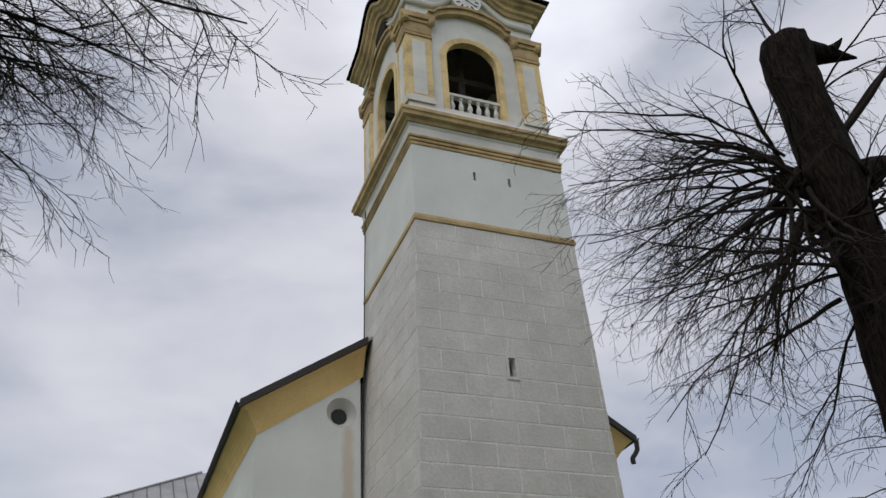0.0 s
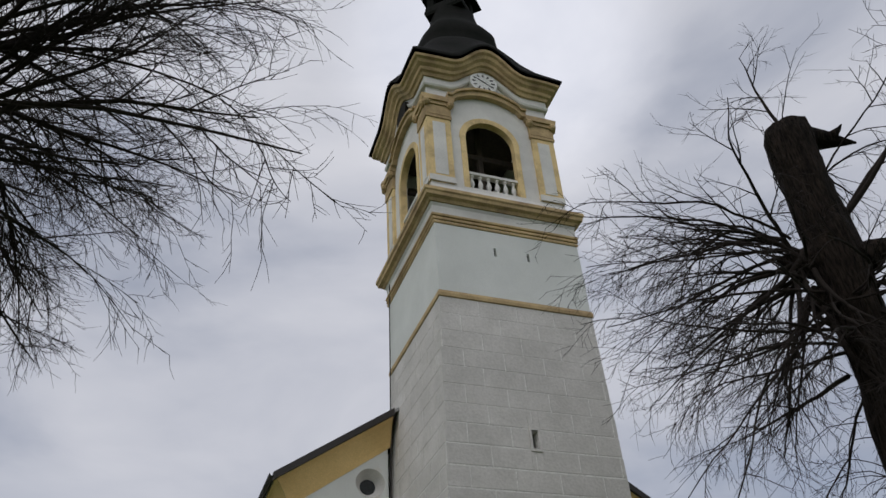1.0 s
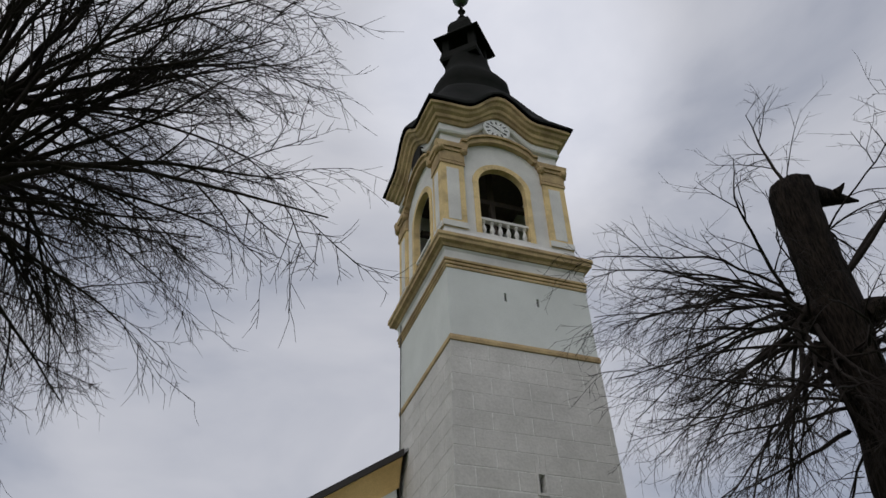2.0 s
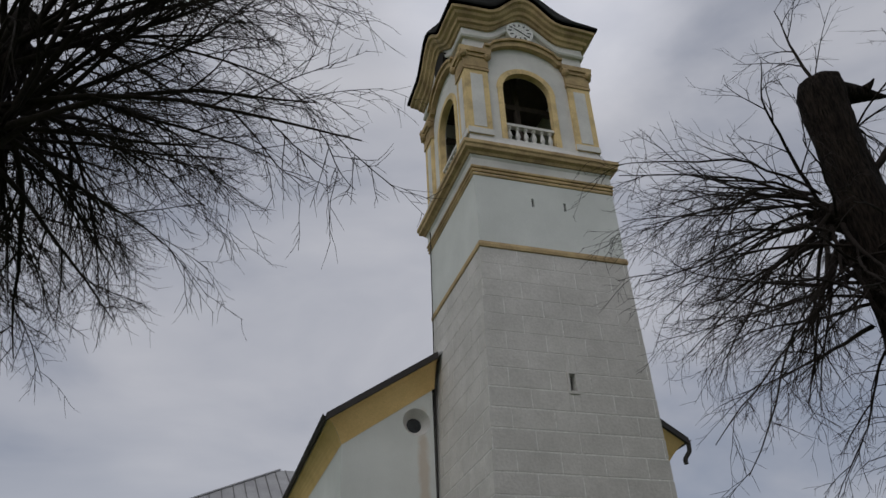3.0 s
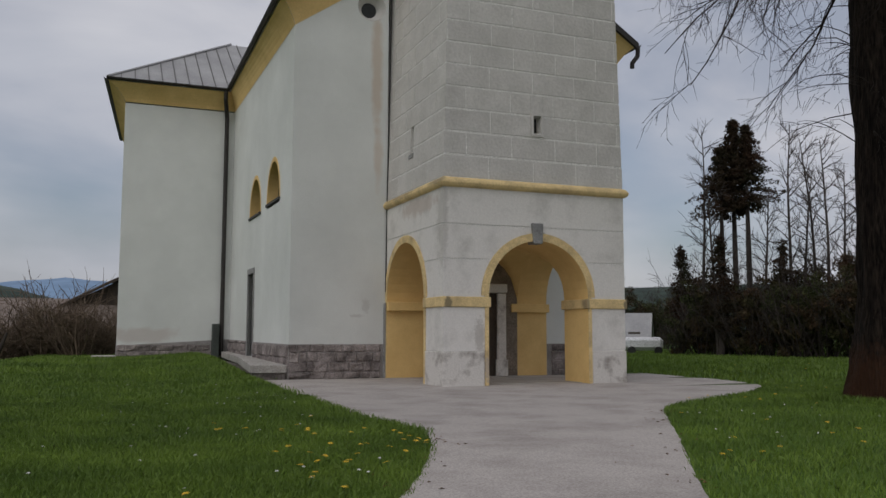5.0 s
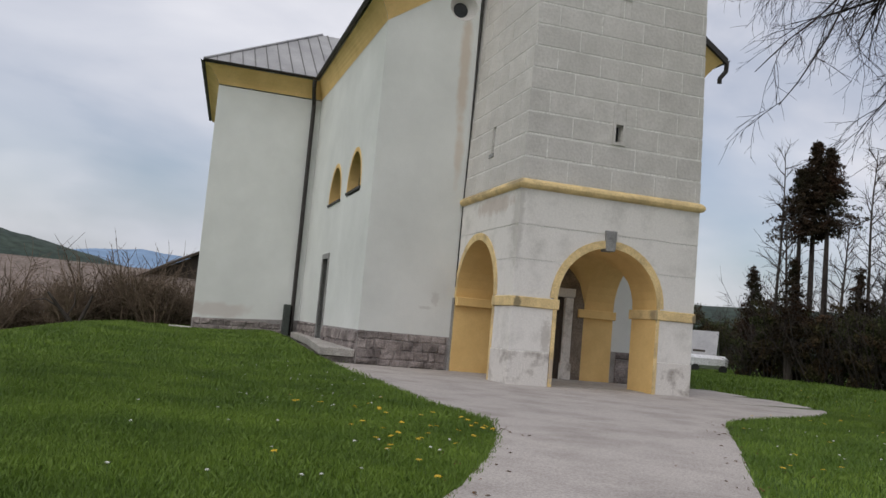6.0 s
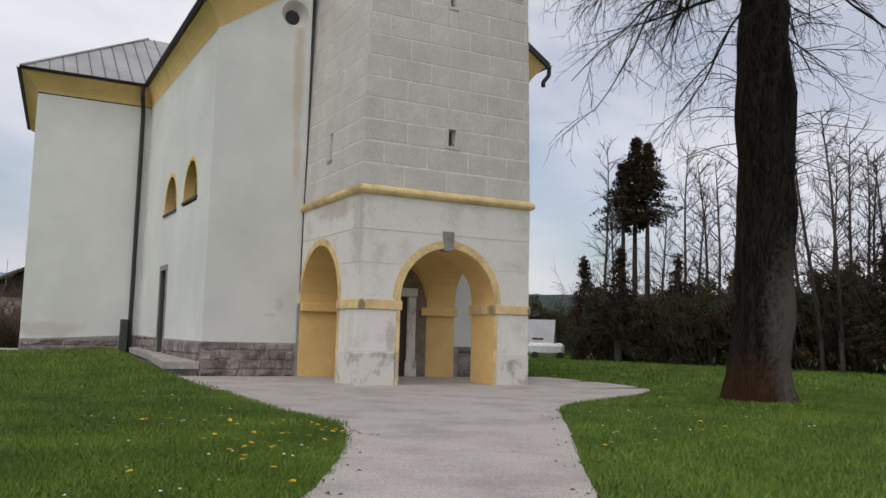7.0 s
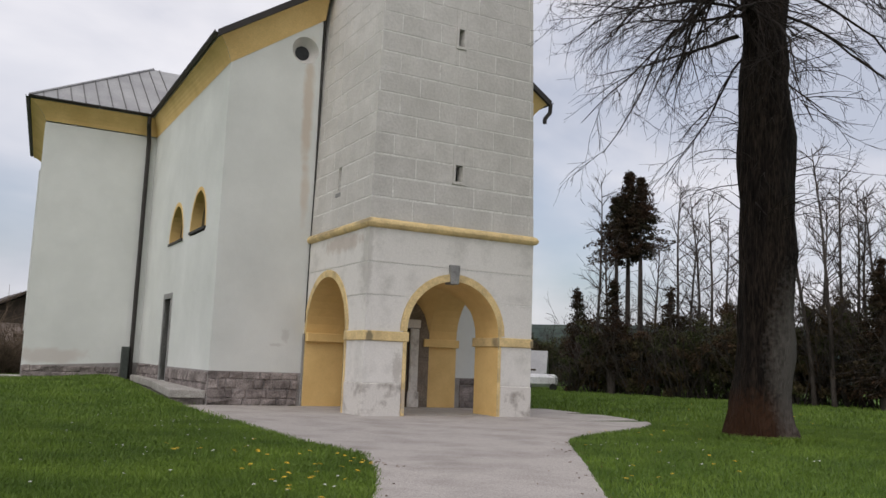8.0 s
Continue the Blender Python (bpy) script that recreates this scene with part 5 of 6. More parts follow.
heads = [((6.75, -8.25, 14.5), 17, 0.40), ((6.8, -8.3, 13.7), 11, 0.1), ((7.3, -8.9, 12.2), 6, -0.15), ((7.5, -8.4, 11.2), 5, -0.2), ((8.3, -9.3, 13.9), 8, 0.3), ((7.9, -9.3, 12.6), 6, 0.0), ((7.85, -9.0, 16.4), 3, 0.8)]
for (hx, hy, hz), count, rise in heads:
    for k in range(count):
        away = Vector((hx - 7.6, hy + 8.85, 0)).normalized()
        a = math.atan2(away.y, away.x) + rt.uniform(-1.75, 1.75)
        d = Vector((math.cos(a), math.sin(a), rise + rt.uniform(-0.3, 0.55)))
        limbs.append(shoot(rt, (hx + rt.gauss(0, 0.15), hy + rt.gauss(0, 0.15), hz + rt.gauss(0, 0.25)), d, rt.uniform(3.6, 6.2), rt.uniform(0.032, 0.068), 0.010, 12, rt.uniform(0.3, 1.0), 0.10, 0.6))
for tgt in ((1.6, -9.6, 9.6), (2.6, -8.2, 10.2), (2.4, -10.8, 9.0), (3.2, -7.4, 9.0), (2.8, -11.5, 7.6), (3.0, -9.4, 7.0), (3.6, -10.6, 8.0), (4.2, -12.0, 7.0), (3.4, -8.4, 7.4), (9.8, -12.2, 7.6), (10.8, -10.4, 8.0), (9.6, -6.4, 7.8)):
    p = Vector((7.1, -8.7, rt.uniform(11.4, 13.0)))
    limbs.append(shoot(rt, p, Vector(tgt) - p + Vector((0, 0, 3.0)), (Vector(tgt) - p).length * 1.12, 0.045, 0.010, 12, 0.75, 0.08, 0.5))
for tgt in ((10.2, -11.6, 21.5), (9.2, -12.6, 20.5), (6.6, -8.2, 22.2)):
    p = Vector((8.0, -9.2, 15.2)) if tgt[0] > 8 else Vector((7.8, -9.0, 17.4))
    limbs.append(shoot(rt, p, Vector(tgt) - p + Vector((1.2 if tgt[0] > 8 else 0, -0.6, -1.5)), (Vector(tgt) - p).length * 0.85, 0.085, 0.012, 9, -0.3, 0.06))
for k in range(10):
    p = Vector((6.85 + rt.gauss(0, 0.15), -8.35 + rt.gauss(0, 0.25), rt.uniform(12.6, 14.4)))
    limbs.append(shoot(rt, p, (rt.uniform(-0.6, -0.05), rt.uniform(-0.35, 0.4), rt.uniform(-1.2, -0.55)), rt.uniform(3.0, 5.6), rt.uniform(0.06, 0.10), 0.012, 14, 0.0, 0.08, rt.uniform(0.2, 0.8)))
for ln_ in limbs:
    grow("limb", [ln_], 6, TWIG, lime, "limb")
l1, l2, l3 = crown(rt, limbs, (6, 4, 3), (1.9, 1.0, 0.42), (0.5, 0.35, 0.2))
tagged(grow("branchwork", l1 + l2, 4, TWIG, lime, "branchwork"), kind="stuff")
tagged(grow("twigwork", l3, 3, TWIG, lime, "twigwork"), kind="stuff")
# suckers on the bole
suck = [shoot(rt, (7.55 + 0.7 * math.cos(a), -8.75 + 0.7 * math.sin(a), z), (math.cos(a), math.sin(a), 0.5), rt.uniform(0.8, 2.4), 0.018, 0.004, 5, rt.uniform(0.4, 1.3), 0.12) for a, z in [(rt.uniform(0, 6.28), rt.uniform(5.5, 11.5)) for _ in range(60)]]
_, s2, s3 = crown(rt, suck, (3, 4, 1), (0.8, 0.4, 0.2))
tagged(grow("bole_growth", suck + s2, 3, TWIG, lime, "bole_growth"), kind="stuff")

# second lime on the other side of the path, only its crown reaches over the lawn
lime2 = thing("spreading_lime_tree", "leafless lime with a dense fan of fine dark branches", "tree", at=(-0.05, -1.0, 0.16))
lime2.rotation_euler, lime2.scale = (0, 0, radians(-1.68)), (0.974, 0.974, 0.974)
r2 = random.Random(77)
HUB = Vector((-12.9, -10.0, 12.7))
trunk2 = [(-14.3, -10.3, -0.5, 0.85), (-14.3, -10.3, 0.2, 0.66), (-14.2, -10.3, 3, 0.55), (-14.0, -10.2, 7, 0.50), (-13.4, -10.1, 11, 0.44), (-12.9, -10.0, 13.0, 0.36), (-12.7, -10.0, 14.6, 0.22)]
grow("trunk2", [trunk2], 18, BARK, lime2, "trunk", "dark trunk")
limbs2 = []
for k in range(64):
    a = radians(r2.uniform(-70, 110)) if k < 50 else radians(r2.uniform(110, 290))
    el = r2.uniform(0.0, 1.15)
    short = 0.78 if 0 < math.degrees(a) < 68 and el < 0.55 else (1.08 if math.degrees(a) > 68 else 1.0)
    d = Vector((math.cos(a), math.sin(a), el))
    limbs2.append(shoot(r2, HUB + Vector((r2.gauss(0, 0.25), r2.gauss(0, 0.25), r2.uniform(-1.6, 1.8))), d, short * r2.uniform(5.0, 7.0), r2.uniform(0.04, 0.085), 0.013, 8, r2.uniform(0.1, 0.42), 0.07, 0.25))
for k in range(16):
    a = radians(r2.uniform(58, 115))
    limbs2.append(shoot(r2, HUB + Vector((0, 0, r2.uniform(-1.4, 0.8))), (math.cos(a), math.sin(a), r2.uniform(-0.05, 0.4)), r2.uniform(5.2, 7.0), 0.06, 0.012, 8, r2.uniform(0.1, 0.4), 0.07, 0.2))
for ln_ in limbs2:
    grow("limb", [ln_], 6, TWIG, lime2, "limb")
l1, l2, l3 = crown(r2, limbs2, (8, 6, 4), (2.2, 1.0, 0.42), (0.35, 0.3, 0.2))
tagged(grow("branchwork", l1 + l2, 4, TWIG, lime2, "branchwork"), kind="stuff")
tagged(grow("twigwork", l3, 3, TWIG, lime2, "twigwork"), kind="stuff")

# ---------------------------------------------------------------- edge of the wood behind the lawn
EYE0 = Vector((-9.8, -24.2, 0))


def polar(az, dist):
    """A place by bearing (from +y towards +x, degrees) and distance from the walk."""
    az, dist = 1.77 + 0.9385 * az, dist * 1.08
    x, y = EYE0.x + dist * math.sin(radians(az)), EYE0.y + dist * math.cos(radians(az))
    return x, y, float(land(x, y))


def leaves(rnd_np, centres, radius, count, size, squash=0.8):
    """Small leaf faces scattered in clumps round the centres."""
    c = np.repeat(np.asarray(centres, float), count, 0)
    n_ = len(c)
    off = rnd_np.normal(size=(n_, 3))
    off /= np.linalg.norm(off, axis=1)[:, None]
    off *= (rnd_np.uniform(0, 1, n_) ** 0.5)[:, None] * radius
    off[:, 2] *= squash
    c = c + off
    u = rnd_np.normal(size=(n_, 3))
    u /= np.linalg.norm(u, axis=1)[:, None]
    v = np.cross(u, rnd_np.normal(size=(n_, 3)))
    v /= np.linalg.norm(v, axis=1)[:, None]
    s = size * rnd_np.uniform(0.5, 1.3, n_)[:, None]
    q = np.stack([c - u * s, c + v * s * 0.5, c + u * s, c - v * s * 0.5], 1)
    return q.reshape(-1, 3), np.arange(n_ * 4).reshape(-1, 4)


def bare_tree(az, dist, height, seed, lean=0.0, label="slender leafless tree at the wood's edge", spread=1.0):
    rnd = random.Random(seed)
    x, y, z = polar(az, dist)
    ob = thing("bare_tree", label, "tree", group="bare trees at the wood's edge", at=(x, y, z))
    tr = shoot(rnd, (0, 0, -0.3), (lean, 0, 1), height, 0.17, 0.025, 12, 0, 0.025)
    grow("trunk", [tr], 7, FAR_BARK, ob, "trunk")
    br = []
    for k in range(26):
        t = 0.3 + 0.68 * (k + rnd.random()) / 26
        p, d, r = at_on(tr, min(t, 0.995))
        a = rnd.uniform(0, 6.28)
        br.append(shoot(rnd, p, (math.cos(a), math.sin(a), rnd.uniform(0.5, 1.3)), spread * rnd.uniform(1.4, 3.2) * (1.25 - 0.8 * t), 0.045, 0.012, 6, -0.2, 0.1))
    tw = []
    for b in br:
        for k in range(7):
            p, d, r = at_on(b, 0.25 + 0.74 * rnd.random())
            tw.append(shoot(rnd, p, side_dir(rnd, d, 38), rnd.uniform(0.5, 1.3), 0.018, 0.009, 3, 0, 0.12))
    tagged(grow("branchwork", br, 4, FAR_BARK, ob, "branchwork"), kind="stuff")
    tagged(grow("twigwork", tw, 3, FAR_BARK, ob, "twigwork"), kind="stuff")
    return ob


def spruce(az, dist, height, bare_to, width, seed, dense=14):
    rnd, rn = random.Random(seed), np.random.default_rng(seed)
    x, y, z = polar(az, dist)
    ob = thing("spruce", "tall dark spruce with a bare lower trunk", "tree", group="spruces at the wood's edge", at=(x, y, z))
    grow("trunk", [[(0, 0, -0.3, 0.26), (0, 0, height * 0.5, 0.18), (0, 0, height, 0.03)]], 8, FAR_BARK, ob, "trunk")
    cs, bl = [], []
    zz = bare_to
    while zz < height - 0.2:
        t = (zz - bare_to) / (height - bare_to)
        ln_ = 0.12 + width * (1 - t) ** 0.95 * min(1.0, 0.55 + t * 3)
        for k in range(8):
            a = rnd.uniform(0, 6.28)
            L = ln_ * rnd.uniform(0.5, 1.25) * (0.9 + 0.25 * math.sin(a + seed))
            b = shoot(rnd, (0, 0, min(height - 0.15, zz + rnd.uniform(-0.3, 0.3))), (math.cos(a), math.sin(a), 0.05), L, 0.03, 0.01, 5, 0.5, 0.06, 0.3)
            bl.append(b)
            for q in b[1:]:
                cs.append((q[0], q[1], q[2] - 0.12))
        zz += rnd.uniform(0.2, 0.45)
    tagged(grow("boughwork", bl, 3, FAR_BARK, ob, "boughwork"), kind="stuff")
    v, f = leaves(rn, cs, 0.34, dense, 0.11, 0.6)
    link("needles", quick_mesh("needles", v, f), NEEDLES, ob)
    snags = [shoot(rnd, (0, 0, h), (math.cos(a), math.sin(a), -0.1), rnd.uniform(0.8, 2.2), 0.03, 0.01, 4, 0.3, 0.08) for h, a in [(rnd.uniform(2, bare_to), rnd.uniform(0, 6.28)) for _ in range(14)]]
    tagged(grow("snagwork", snags, 3, FAR_BARK, ob, "snagwork"), kind="stuff")
    return ob


def shrub(az, dist, w, h, seed, material, label, name="hedge_shrub", leafy=1.0):
    rnd, rn = random.Random(seed), np.random.default_rng(seed)
    x, y, z = polar(az, dist)
    ob = thing(name, label, "shrub", group=name + "s", at=(x, y, z))
    st = []
    for k in range(26):
        a = rnd.uniform(0, 6.28)
        r = rnd.uniform(0, w * 0.35)
        st.append(shoot(rnd, (r * math.cos(a), r * math.sin(a), -0.2), (math.cos(a) * 0.5, math.sin(a) * 0.5, 1), h * rnd.uniform(0.6, 1.3), 0.05, 0.010, 6, 0, 0.09))
    tw = []
    for b in st:
        for k in range(9):
            p, d, r = at_on(b, 0.2 + 0.79 * rnd.random())
            tw.append(shoot(rnd, p, side_dir(rnd, d, 40), rnd.uniform(0.5, 1.5), 0.016, 0.007, 3, 0, 0.12))
    bark = FAR_BARK if material is not BROWN_SHRUB else BROWN_SHRUB
    tagged(grow("stemwork", st, 4, bark, ob, "stemwork"), kind="stuff")
    tagged(grow("twigwork", tw, 3, bark, ob, "twigwork"), kind="stuff")
    if leafy > 0:
        cs = [(rn.uniform(-w, w) * 0.55, rn.uniform(-w, w) * 0.35, rn.uniform(0.05, 1.0) ** 0.8 * h * rn.uniform(0.7, 1.0)) for _ in range(46)]
        cs = [(a, b, min(c, h * (1.0 - 0.35 * (abs(a) / w) ** 2) * rn.uniform(0.75, 1.0))) for a, b, c in cs]
        v, f = leaves(rn, cs, w * 0.20, int(95 * leafy) * (3 if material is BROWN_SHRUB else 2), 0.095 if material is not BROWN_SHRUB else 0.045)
        link("foliage", quick_mesh("foliage", v, f), material, ob)
    return ob


rs = random.Random(9)
for k in range(20):
    az = 37.4 + k * 1.5
    d = 62 - 14 * max(0, (az - 36) / 30) + rs.uniform(-1, 1)
    shrub(az, d, rs.uniform(2.2, 3.0) * (0.6 if az < 38.5 else 1.0), rs.uniform(4.2, 6.6) * (0.62 if az < 38.5 else 1.0) * (1 if az < 50 else 1.3), 100 + k, SHRUB, "dense dark mixed hedge shrub with brown stems")
for k in range(9):
    shrub(39.0 + 3.2 * k, 66 - 1.5 * k, 3.0, rs.uniform(5.0, 9.0), 160 + k, SHRUB, "dense dark mixed hedge shrub with brown stems")
spruce(40.3, 63, 15.6, 10.6, 2.3, 31, 13)
spruce(41.1, 64, 18.0, 11.2, 2.7, 32, 13)
spruce(41.95, 63, 17.2, 11.0, 2.5, 33, 13)
for k, (az, d, h, low, wd_) in enumerate(((37.6, 66, 8.6, 2.0, 2.2), (40.1, 60, 8.6, 2.0, 2.0), (44.0, 60, 8.2, 1.0, 2.2), (50.6, 55, 8.4, 1.0, 2.4), (57.2, 50, 8.8, 1.0, 2.5))):
    spruce(az, d, h, low, wd_, 40 + k, 5)
for k, (az, d, h) in enumerate(((38.9, 62, 17.5), (44.4, 60, 16.5), (45.9, 63, 15.8), (46.6, 60, 15.2), (47.6, 66, 14.5), (39.9, 60, 12.5), (52.0, 54, 14.5), (53.1, 53, 15.5), (54.3, 52, 16.5), (55.0, 56, 15.5), (56.4, 55, 13.5), (58.0, 52, 14.0), (50.2, 60, 12.5), (42.9, 61, 11.5), (60.5, 50, 15.0), (63.0, 50, 14.0), (51.2, 60, 13.0), (53.7, 58, 14.2), (55.8, 58, 15.6), (57.2, 57, 14.6), (59.2, 55, 13.8), (61.6, 56, 14.6), (48.6, 63, 13.2), (45.2, 66, 14.4))):
    bare_tree(az, d, h, 200 + k, rs.uniform(-0.03, 0.03))

# ---------------------------------------------------------------- beyond the lawn: brush, barn, gabled house, hills
for k in range(15):
    shrub(-14 + k * 1.05, rs.uniform(41, 47), 1.8, rs.uniform(1.5, 2.6), 300 + k, BROWN_SHRUB, "bare brown brush below the lawn's edge", "brown_bush", leafy=0.35)
for k, az in enumerate((-6.6, -12.0, -3.6)):
    shrub(az, 44, 1.4, 3.7, 340 + k, BROWN_SHRUB, "taller leafless bush below the lawn's edge", "leafless_bush", leafy=0.0)


def gabled(name, label, cx, cy, w, d, z0, wall_h, ridge_h, turn, wall_m, roof_m, openings=0):
    ob = thing(name, label, "building", at=(cx, cy, z0))
    ob.rotation_euler = (0, 0, radians(turn))
    part("wall", slab(bmesh.new(), [(-d / 2, 0), (d / 2, 0), (d / 2, wall_h), (0, ridge_h - 0.15), (-d / 2, wall_h)], lambda u, v, q: (q, u, v), -w / 2, w / 2), wall_m, ob)
    for s in (-1, 1):
        e = 0.6
        k = (ridge_h - wall_h) / (d / 2)
        r = bmesh.new()
        a = [(-w / 2 - e, 0, ridge_h), (w / 2 + e, 0, ridge_h), (w / 2 + e, s * (d / 2 + e), wall_h - k * e), (-w / 2 - e, s * (d / 2 + e), wall_h - k * e)]
        b = [(p[0], p[1], p[2] + 0.18) for p in a]
        quads(r, a, b, *[(a[i], a[(i + 1) % 4], b[(i + 1) % 4], b[i]) for i in range(4)])
        part("roof", r, roof_m, ob)
    for i in range(openings):
        x = -w / 2 + w * (i + 0.5) / openings
        part("opening", boxed(x - 0.5, x + 0.5, -d / 2 - 0.06, -d / 2 + 0.1, 0.6, 2.0, 0.02), DARK_WOOD, ob)
    return ob


bx, by, _ = polar(-4.6, 58)
gabled("long_barn", "long low barn with a faded brown roof", bx, by, 15, 9, -3.6, 4.9, 7.2, 8, DARK_WOOD, TILE_ROOF, 5)
bx, by, _ = polar(-0.3, 62)
gabled("gabled_house", "dark weathered wooden house with a steep gable", bx, by, 9, 9, -3.2, 6.2, 8.6, 96, DARK_WOOD, DARK_WOOD)
bx, by, _ = polar(-12.6, 52)
gabled("white_shed", "low white shed with a brown roof", bx, by, 6, 5, -3.4, 4.2, 5.4, 4, WHITE, TILE_ROOF, 1)
bx, by, bz = polar(-11.7, 47)
car = thing("parked_car", "small red parked car beyond the lawn", "car", at=(bx, by, bz))
cb = boxed(-1.9, 1.9, -0.85, 0.85, 0.35, 0.95, 0.12)
part("body", cb, RED, car)
part("cabin", slab(bmesh.new(), [(-1.2, 0.95), (1.3, 0.95), (0.8, 1.45), (-0.8, 1.45)], FRONT, -0.75, 0.75), GLASS, car)
for sx in (-1.2, 1.2):
    for sy in (-0.82, 0.82):
        w_ = bmesh.new()
        rod(w_, (sx, sy - 0.1, 0.32), (sx, sy + 0.1, 0.32), 0.32, n=16)
        part("wheel", w_, BLACK, car)
lg = thing("leaning_log", "grey dead trunk leaning at the lawn's edge", "log", at=polar(-8.4, 38))
grow("log", [[(-0.5, 0, 1.5, 0.05), (0.0, 0, 0.9, 0.08), (0.35, 0.1, 0.5, 0.1), (0.8, 0.1, -0.2, 0.13)], [(0.7, 0, -0.2, 0.1), (1.0, 0, 0.6, 0.09), (1.3, 0.1, 1.5, 0.05)], [(0.0, 0, 0.9, 0.05), (-0.6, 0.2, 1.2, 0.03), (-1.1, 0.2, 1.1, 0.015)], [(0.35, 0.1, 0.5, 0.04), (0.6, 0.3, 1.1, 0.03), (0.5, 0.4, 1.9, 0.012)]], 7, FAR_BARK, lg, "dead_trunk")
# white house and covered trailer past the tower
bx, by, bz = polar(33.9, 74)
gabled("white_house", "low house with a pale grey metal roof", bx, by, 3.4, 4, bz - 0.3, 1.7, 3.5, -38, DARK_WOOD, METAL_ROOF, 2)
for k, az in enumerate((33.6, 35.2, 36.6, 37.8)):
    shrub(az, 86, 3.2, (6.5, 5.2, 6.0, 6.5)[k], 180 + k, SHRUB, "dense dark mixed hedge shrub with brown stems")
bx, by, bz = polar(35.0, 64)
van = thing("white_van", "white covered trailer parked at the lawn's far edge", "trailer", at=(bx, by, bz))
van.rotation_euler = (0, 0, radians(-25))
part("body", boxed(-1.4, 1.4, -0.9, 0.9, 0.3, 1.3, 0.25), VAN_WHITE, van)
for sx in (-1.0, 1.0):
    part("wheel", rod(bmesh.new(), (sx, -0.95, 0.3), (sx, -0.75, 0.3), 0.3, n=14), BLACK, van)


def hill(name, az0, az1, dist, heights, depth, material, label, seed):
    """A long ridge across the given bearings; its skyline follows the heights (degrees of rise)."""
    n_ = 70
    rows = []
    for i in range(n_ + 1):
        t = i / n_
        az = az0 + (az1 - az0) * t
        e = np.interp(t, np.linspace(0, 1, len(heights)), heights)
        top = dist * math.tan(radians(e)) * (1 + 0.05 * noise.fractal(Vector((t * 14, seed, 0)), 1.0, 2.0, 5)) + 1.5
        row = []
        for f, g in ((0.82, -6), (0.88, top * 0.45), (0.95, top * 0.85), (1.0, top), (1.1, top * 0.7)):
            x, y, _ = polar(az, dist * f)
            row.append((x, y, g if g > 0 else -6))
        rows.append(row)
    v = np.array(rows).reshape(-1, 3)
    i, j = np.meshgrid(np.arange(n_), np.arange(4), indexing="ij")
    k = (i * 5 + j).ravel()
    return tagged(link(name, quick_mesh(name, v, np.stack([k, k + 5, k + 6, k + 1], -1)), material), label, "hills", kind="structure")


hill("backdrop_hill", -40, -3.5, 900, [7, 6.5, 6, 5.3, 4.5, 3.4, 2.0], 300, HILL, "dark forested hillside beyond the village", 1)
hill("backdrop_meadow", -24, -9.5, 560, [1.7, 1.9, 1.7, 0.9], 100, FIELD, "pale green meadow on the hillside", 2)
hill("backdrop_mountain", -30, 22, 3300, [2.2, 2.5, 2.9, 2.6, 3.0, 3.6, 3.1, 3.3, 2.7, 2.3, 2.2], 500, MOUNTAIN, "mountains on the horizon with blue haze in their colour", 3)
hill("backdrop_ridge", 20, 95, 700, [3.0, 3.2, 3.5, 3.4, 3.2, 3.0], 300, HILL, "low dark wooded ridge", 4)


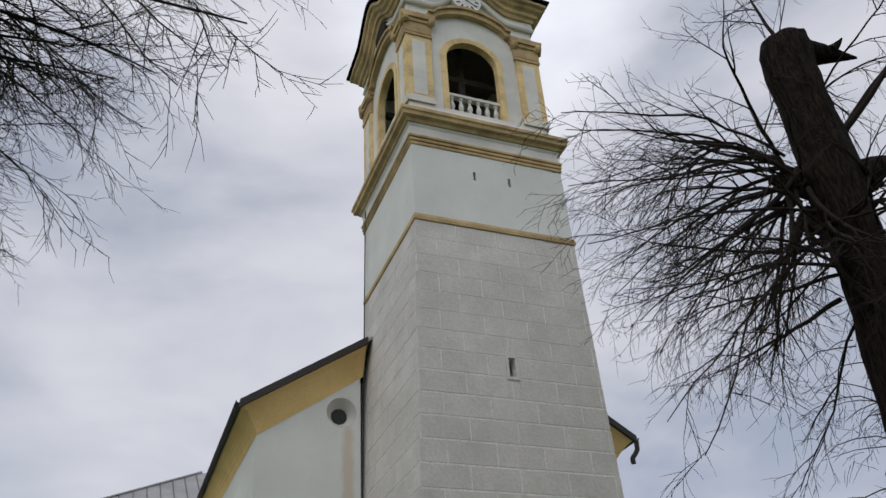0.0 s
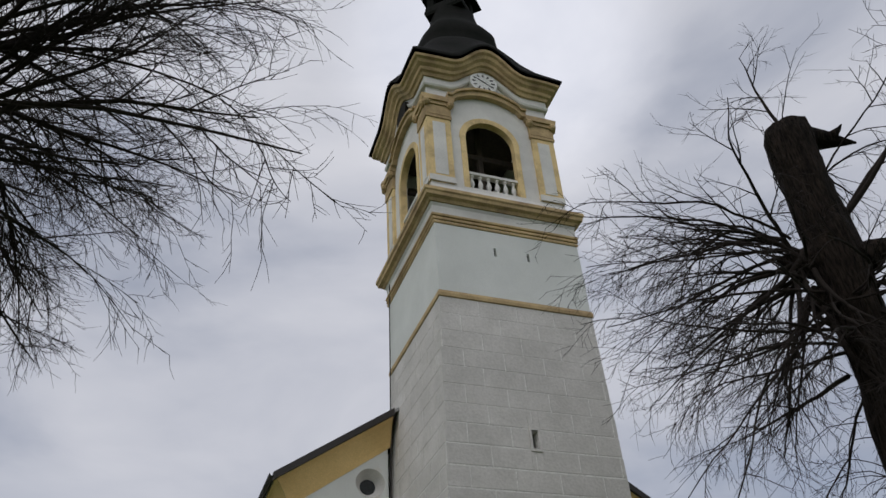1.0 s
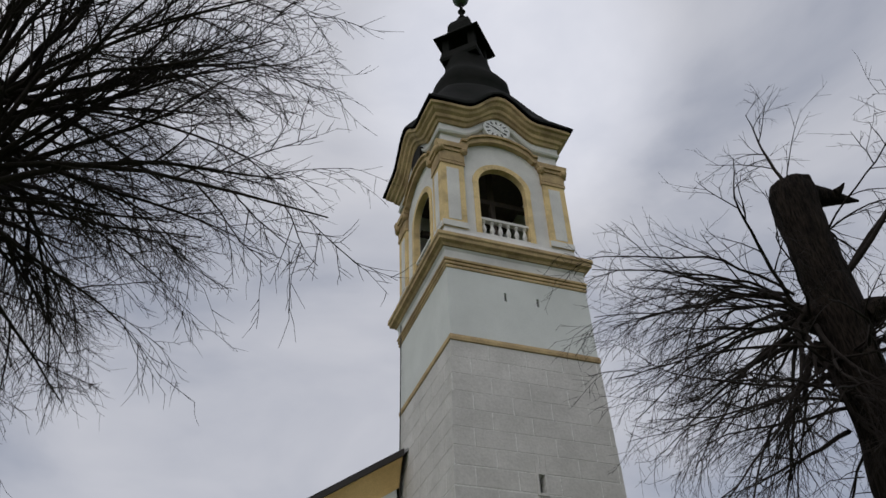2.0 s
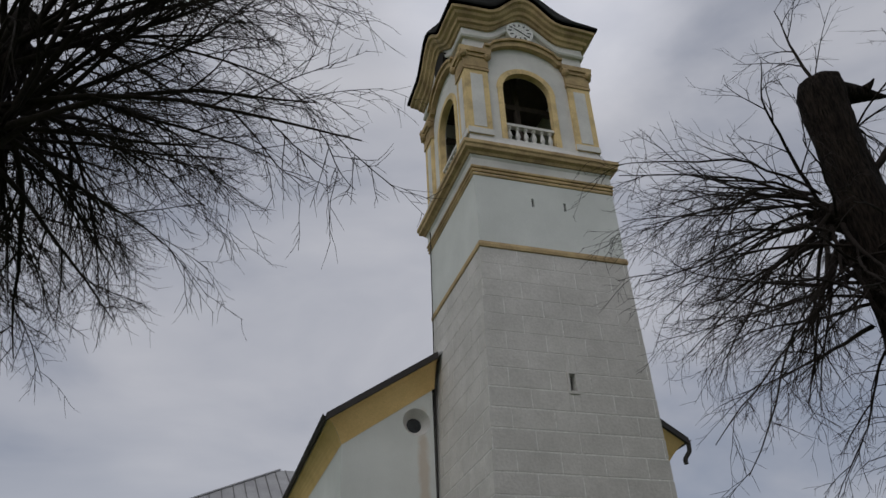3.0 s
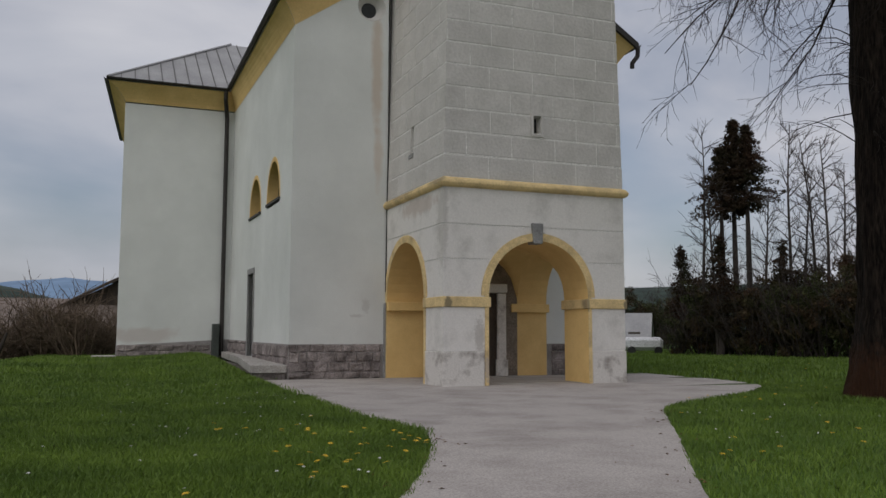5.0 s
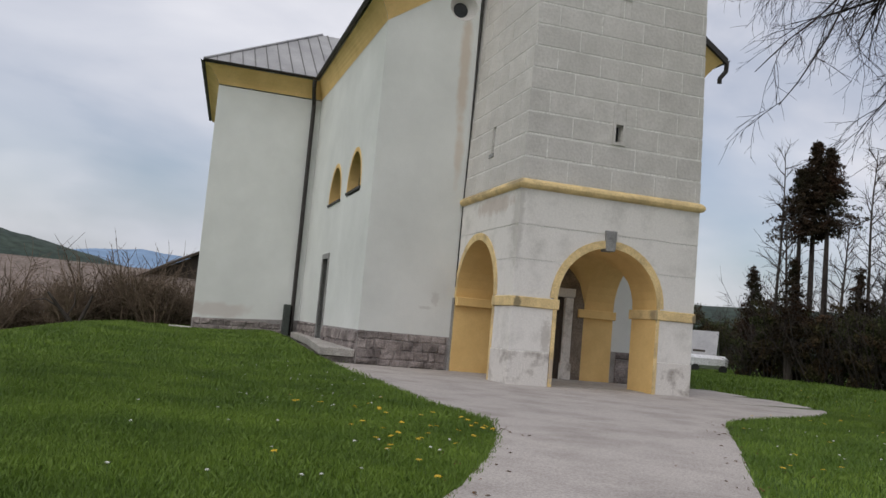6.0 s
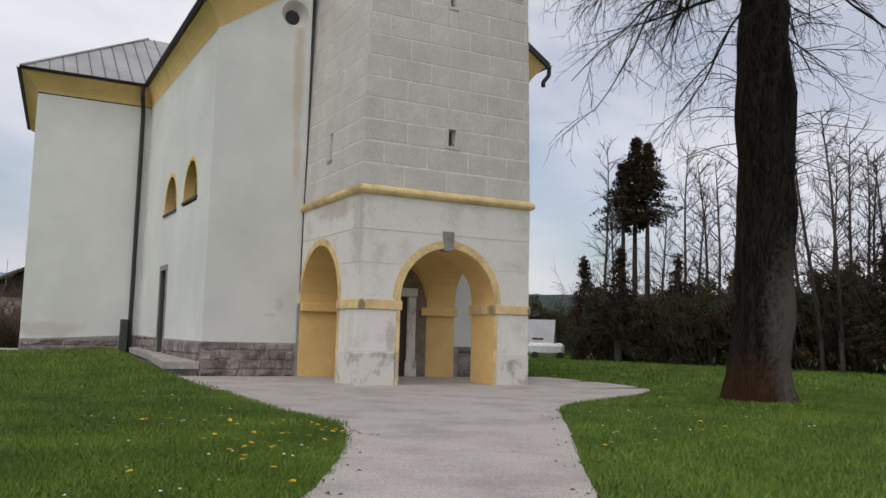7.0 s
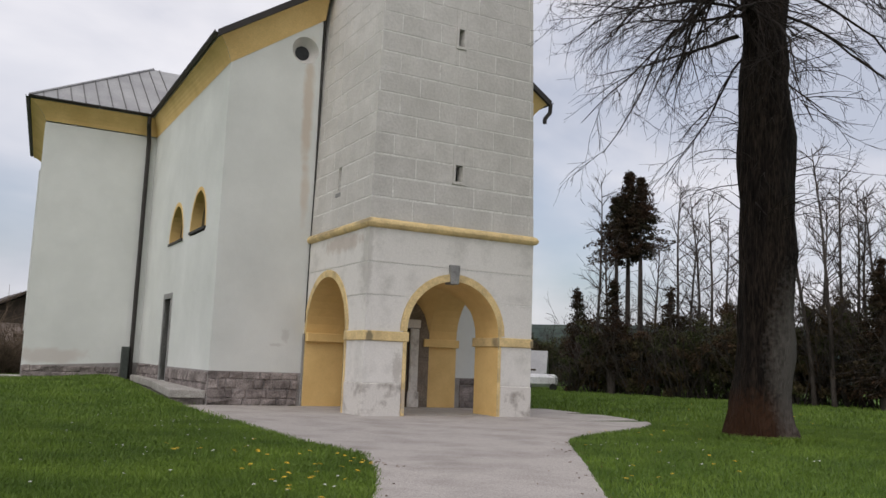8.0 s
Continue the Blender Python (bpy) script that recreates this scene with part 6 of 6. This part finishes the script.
# ---------------------------------------------------------------- single blocks and stones
COURSE = (17.86 - 6.24) / 17
pr_ = random.Random(3)
for k in range(17):
    z0, z1 = 6.24 + k * COURSE + 0.021, 6.24 + (k + 1) * COURSE - 0.021
    for side_name in ("front", "left"):
        u_from, u_to = (-0.014, TW + 0.014) if side_name == "front" else (0.0, 5.38 if z0 < 15 else TW)
        unit = 1.52 if side_name == "front" else 1.42
        u = u_from - (unit * 0.5 if k % 2 else 0) + pr_.uniform(-0.06, 0.06)
        while u < u_to - 0.05:
            a, b = max(u, u_from) + (0.021 if u > u_from else 0), min(u + unit, u_to) - (0.021 if u + unit < u_to else 0)
            u += unit
            if b - a < 0.06:
                continue
            rects = [(a, b, z0, z1)]
            for h in SLOTS[side_name]:
                rects = cut(rects, (h[0] - 0.09, h[1] + 0.09, h[2] - 0.09, h[3] + 0.09) if side_name == "front" else h)
            for a2, b2, c2, d2 in rects:
                w, hgt = round(b2 - a2, 2), round(d2 - c2, 2)
                if side_name == "front":
                    block = piece("block", piece_mesh(w, hgt, 0.010, 0.007, BLOCK, "ashlar", 0.002), shafts[FRONT], battered(a2, 0.0, c2))
                else:
                    block = piece("block", piece_mesh(w, hgt, 0.010, 0.007, BLOCK, "ashlar", 0.002), shafts[LEFT], battered(0.0, b2, c2), -90)
                block.rotation_euler.x = -0.0215
                kw = float(np.interp(c2 + hgt * 0.5, *NARROW))
                block.scale = (kw, 1.0, 1.0)


def stones(u0, u1, v0, v1, place, turn, seed):
    """Uneven rubble in rough courses over one stretch of plinth."""
    rnd = random.Random(seed)
    v = v0
    while v < v1 - 0.05:
        h = min(rnd.choice((0.24, 0.33, 0.42)), v1 - v)
        u = u0
        while u < u1 - 0.05:
            w = min(rnd.choice((0.26, 0.36, 0.48, 0.62, 0.76)), u1 - u)
            if w > 0.1 and h > 0.08:
                me = piece_mesh(w - 0.02, h - 0.02, 0.05, 0.045, STONE, "rubble%d" % rnd.randint(0, 9), 0.035)
                piece("stone", me, plinth, place(u + 0.015, v + 0.015), turn)
            u += w
        v += h


stones(NX0 - 0.02, -0.22, 0.0, 1.16, lambda u, v: (u, NY - 0.035, v), 0, 1)
stones(TW + 0.3, NX1, 0.0, 1.16, lambda u, v: (u, NY - 0.035, v), 0, 2)
flank_turn = math.degrees(math.atan2(-fuy, -fux))
stones(0.0, DOOR[0] - 0.2, 0.05, 1.16, lambda u, v: FL(DOOR[0] - 0.2 - u, v, -0.03), flank_turn, 3)
stones(DOOR[1] + 0.2, fl - 0.1, 0.3, 1.22, lambda u, v: FL(fl - 0.1 + DOOR[1] + 0.2 - u, v, -0.03), flank_turn, 4)
stones(TX0, FX - 0.8, 0.3, 1.0, lambda u, v: (u, FY - 0.035, v), 0, 5)
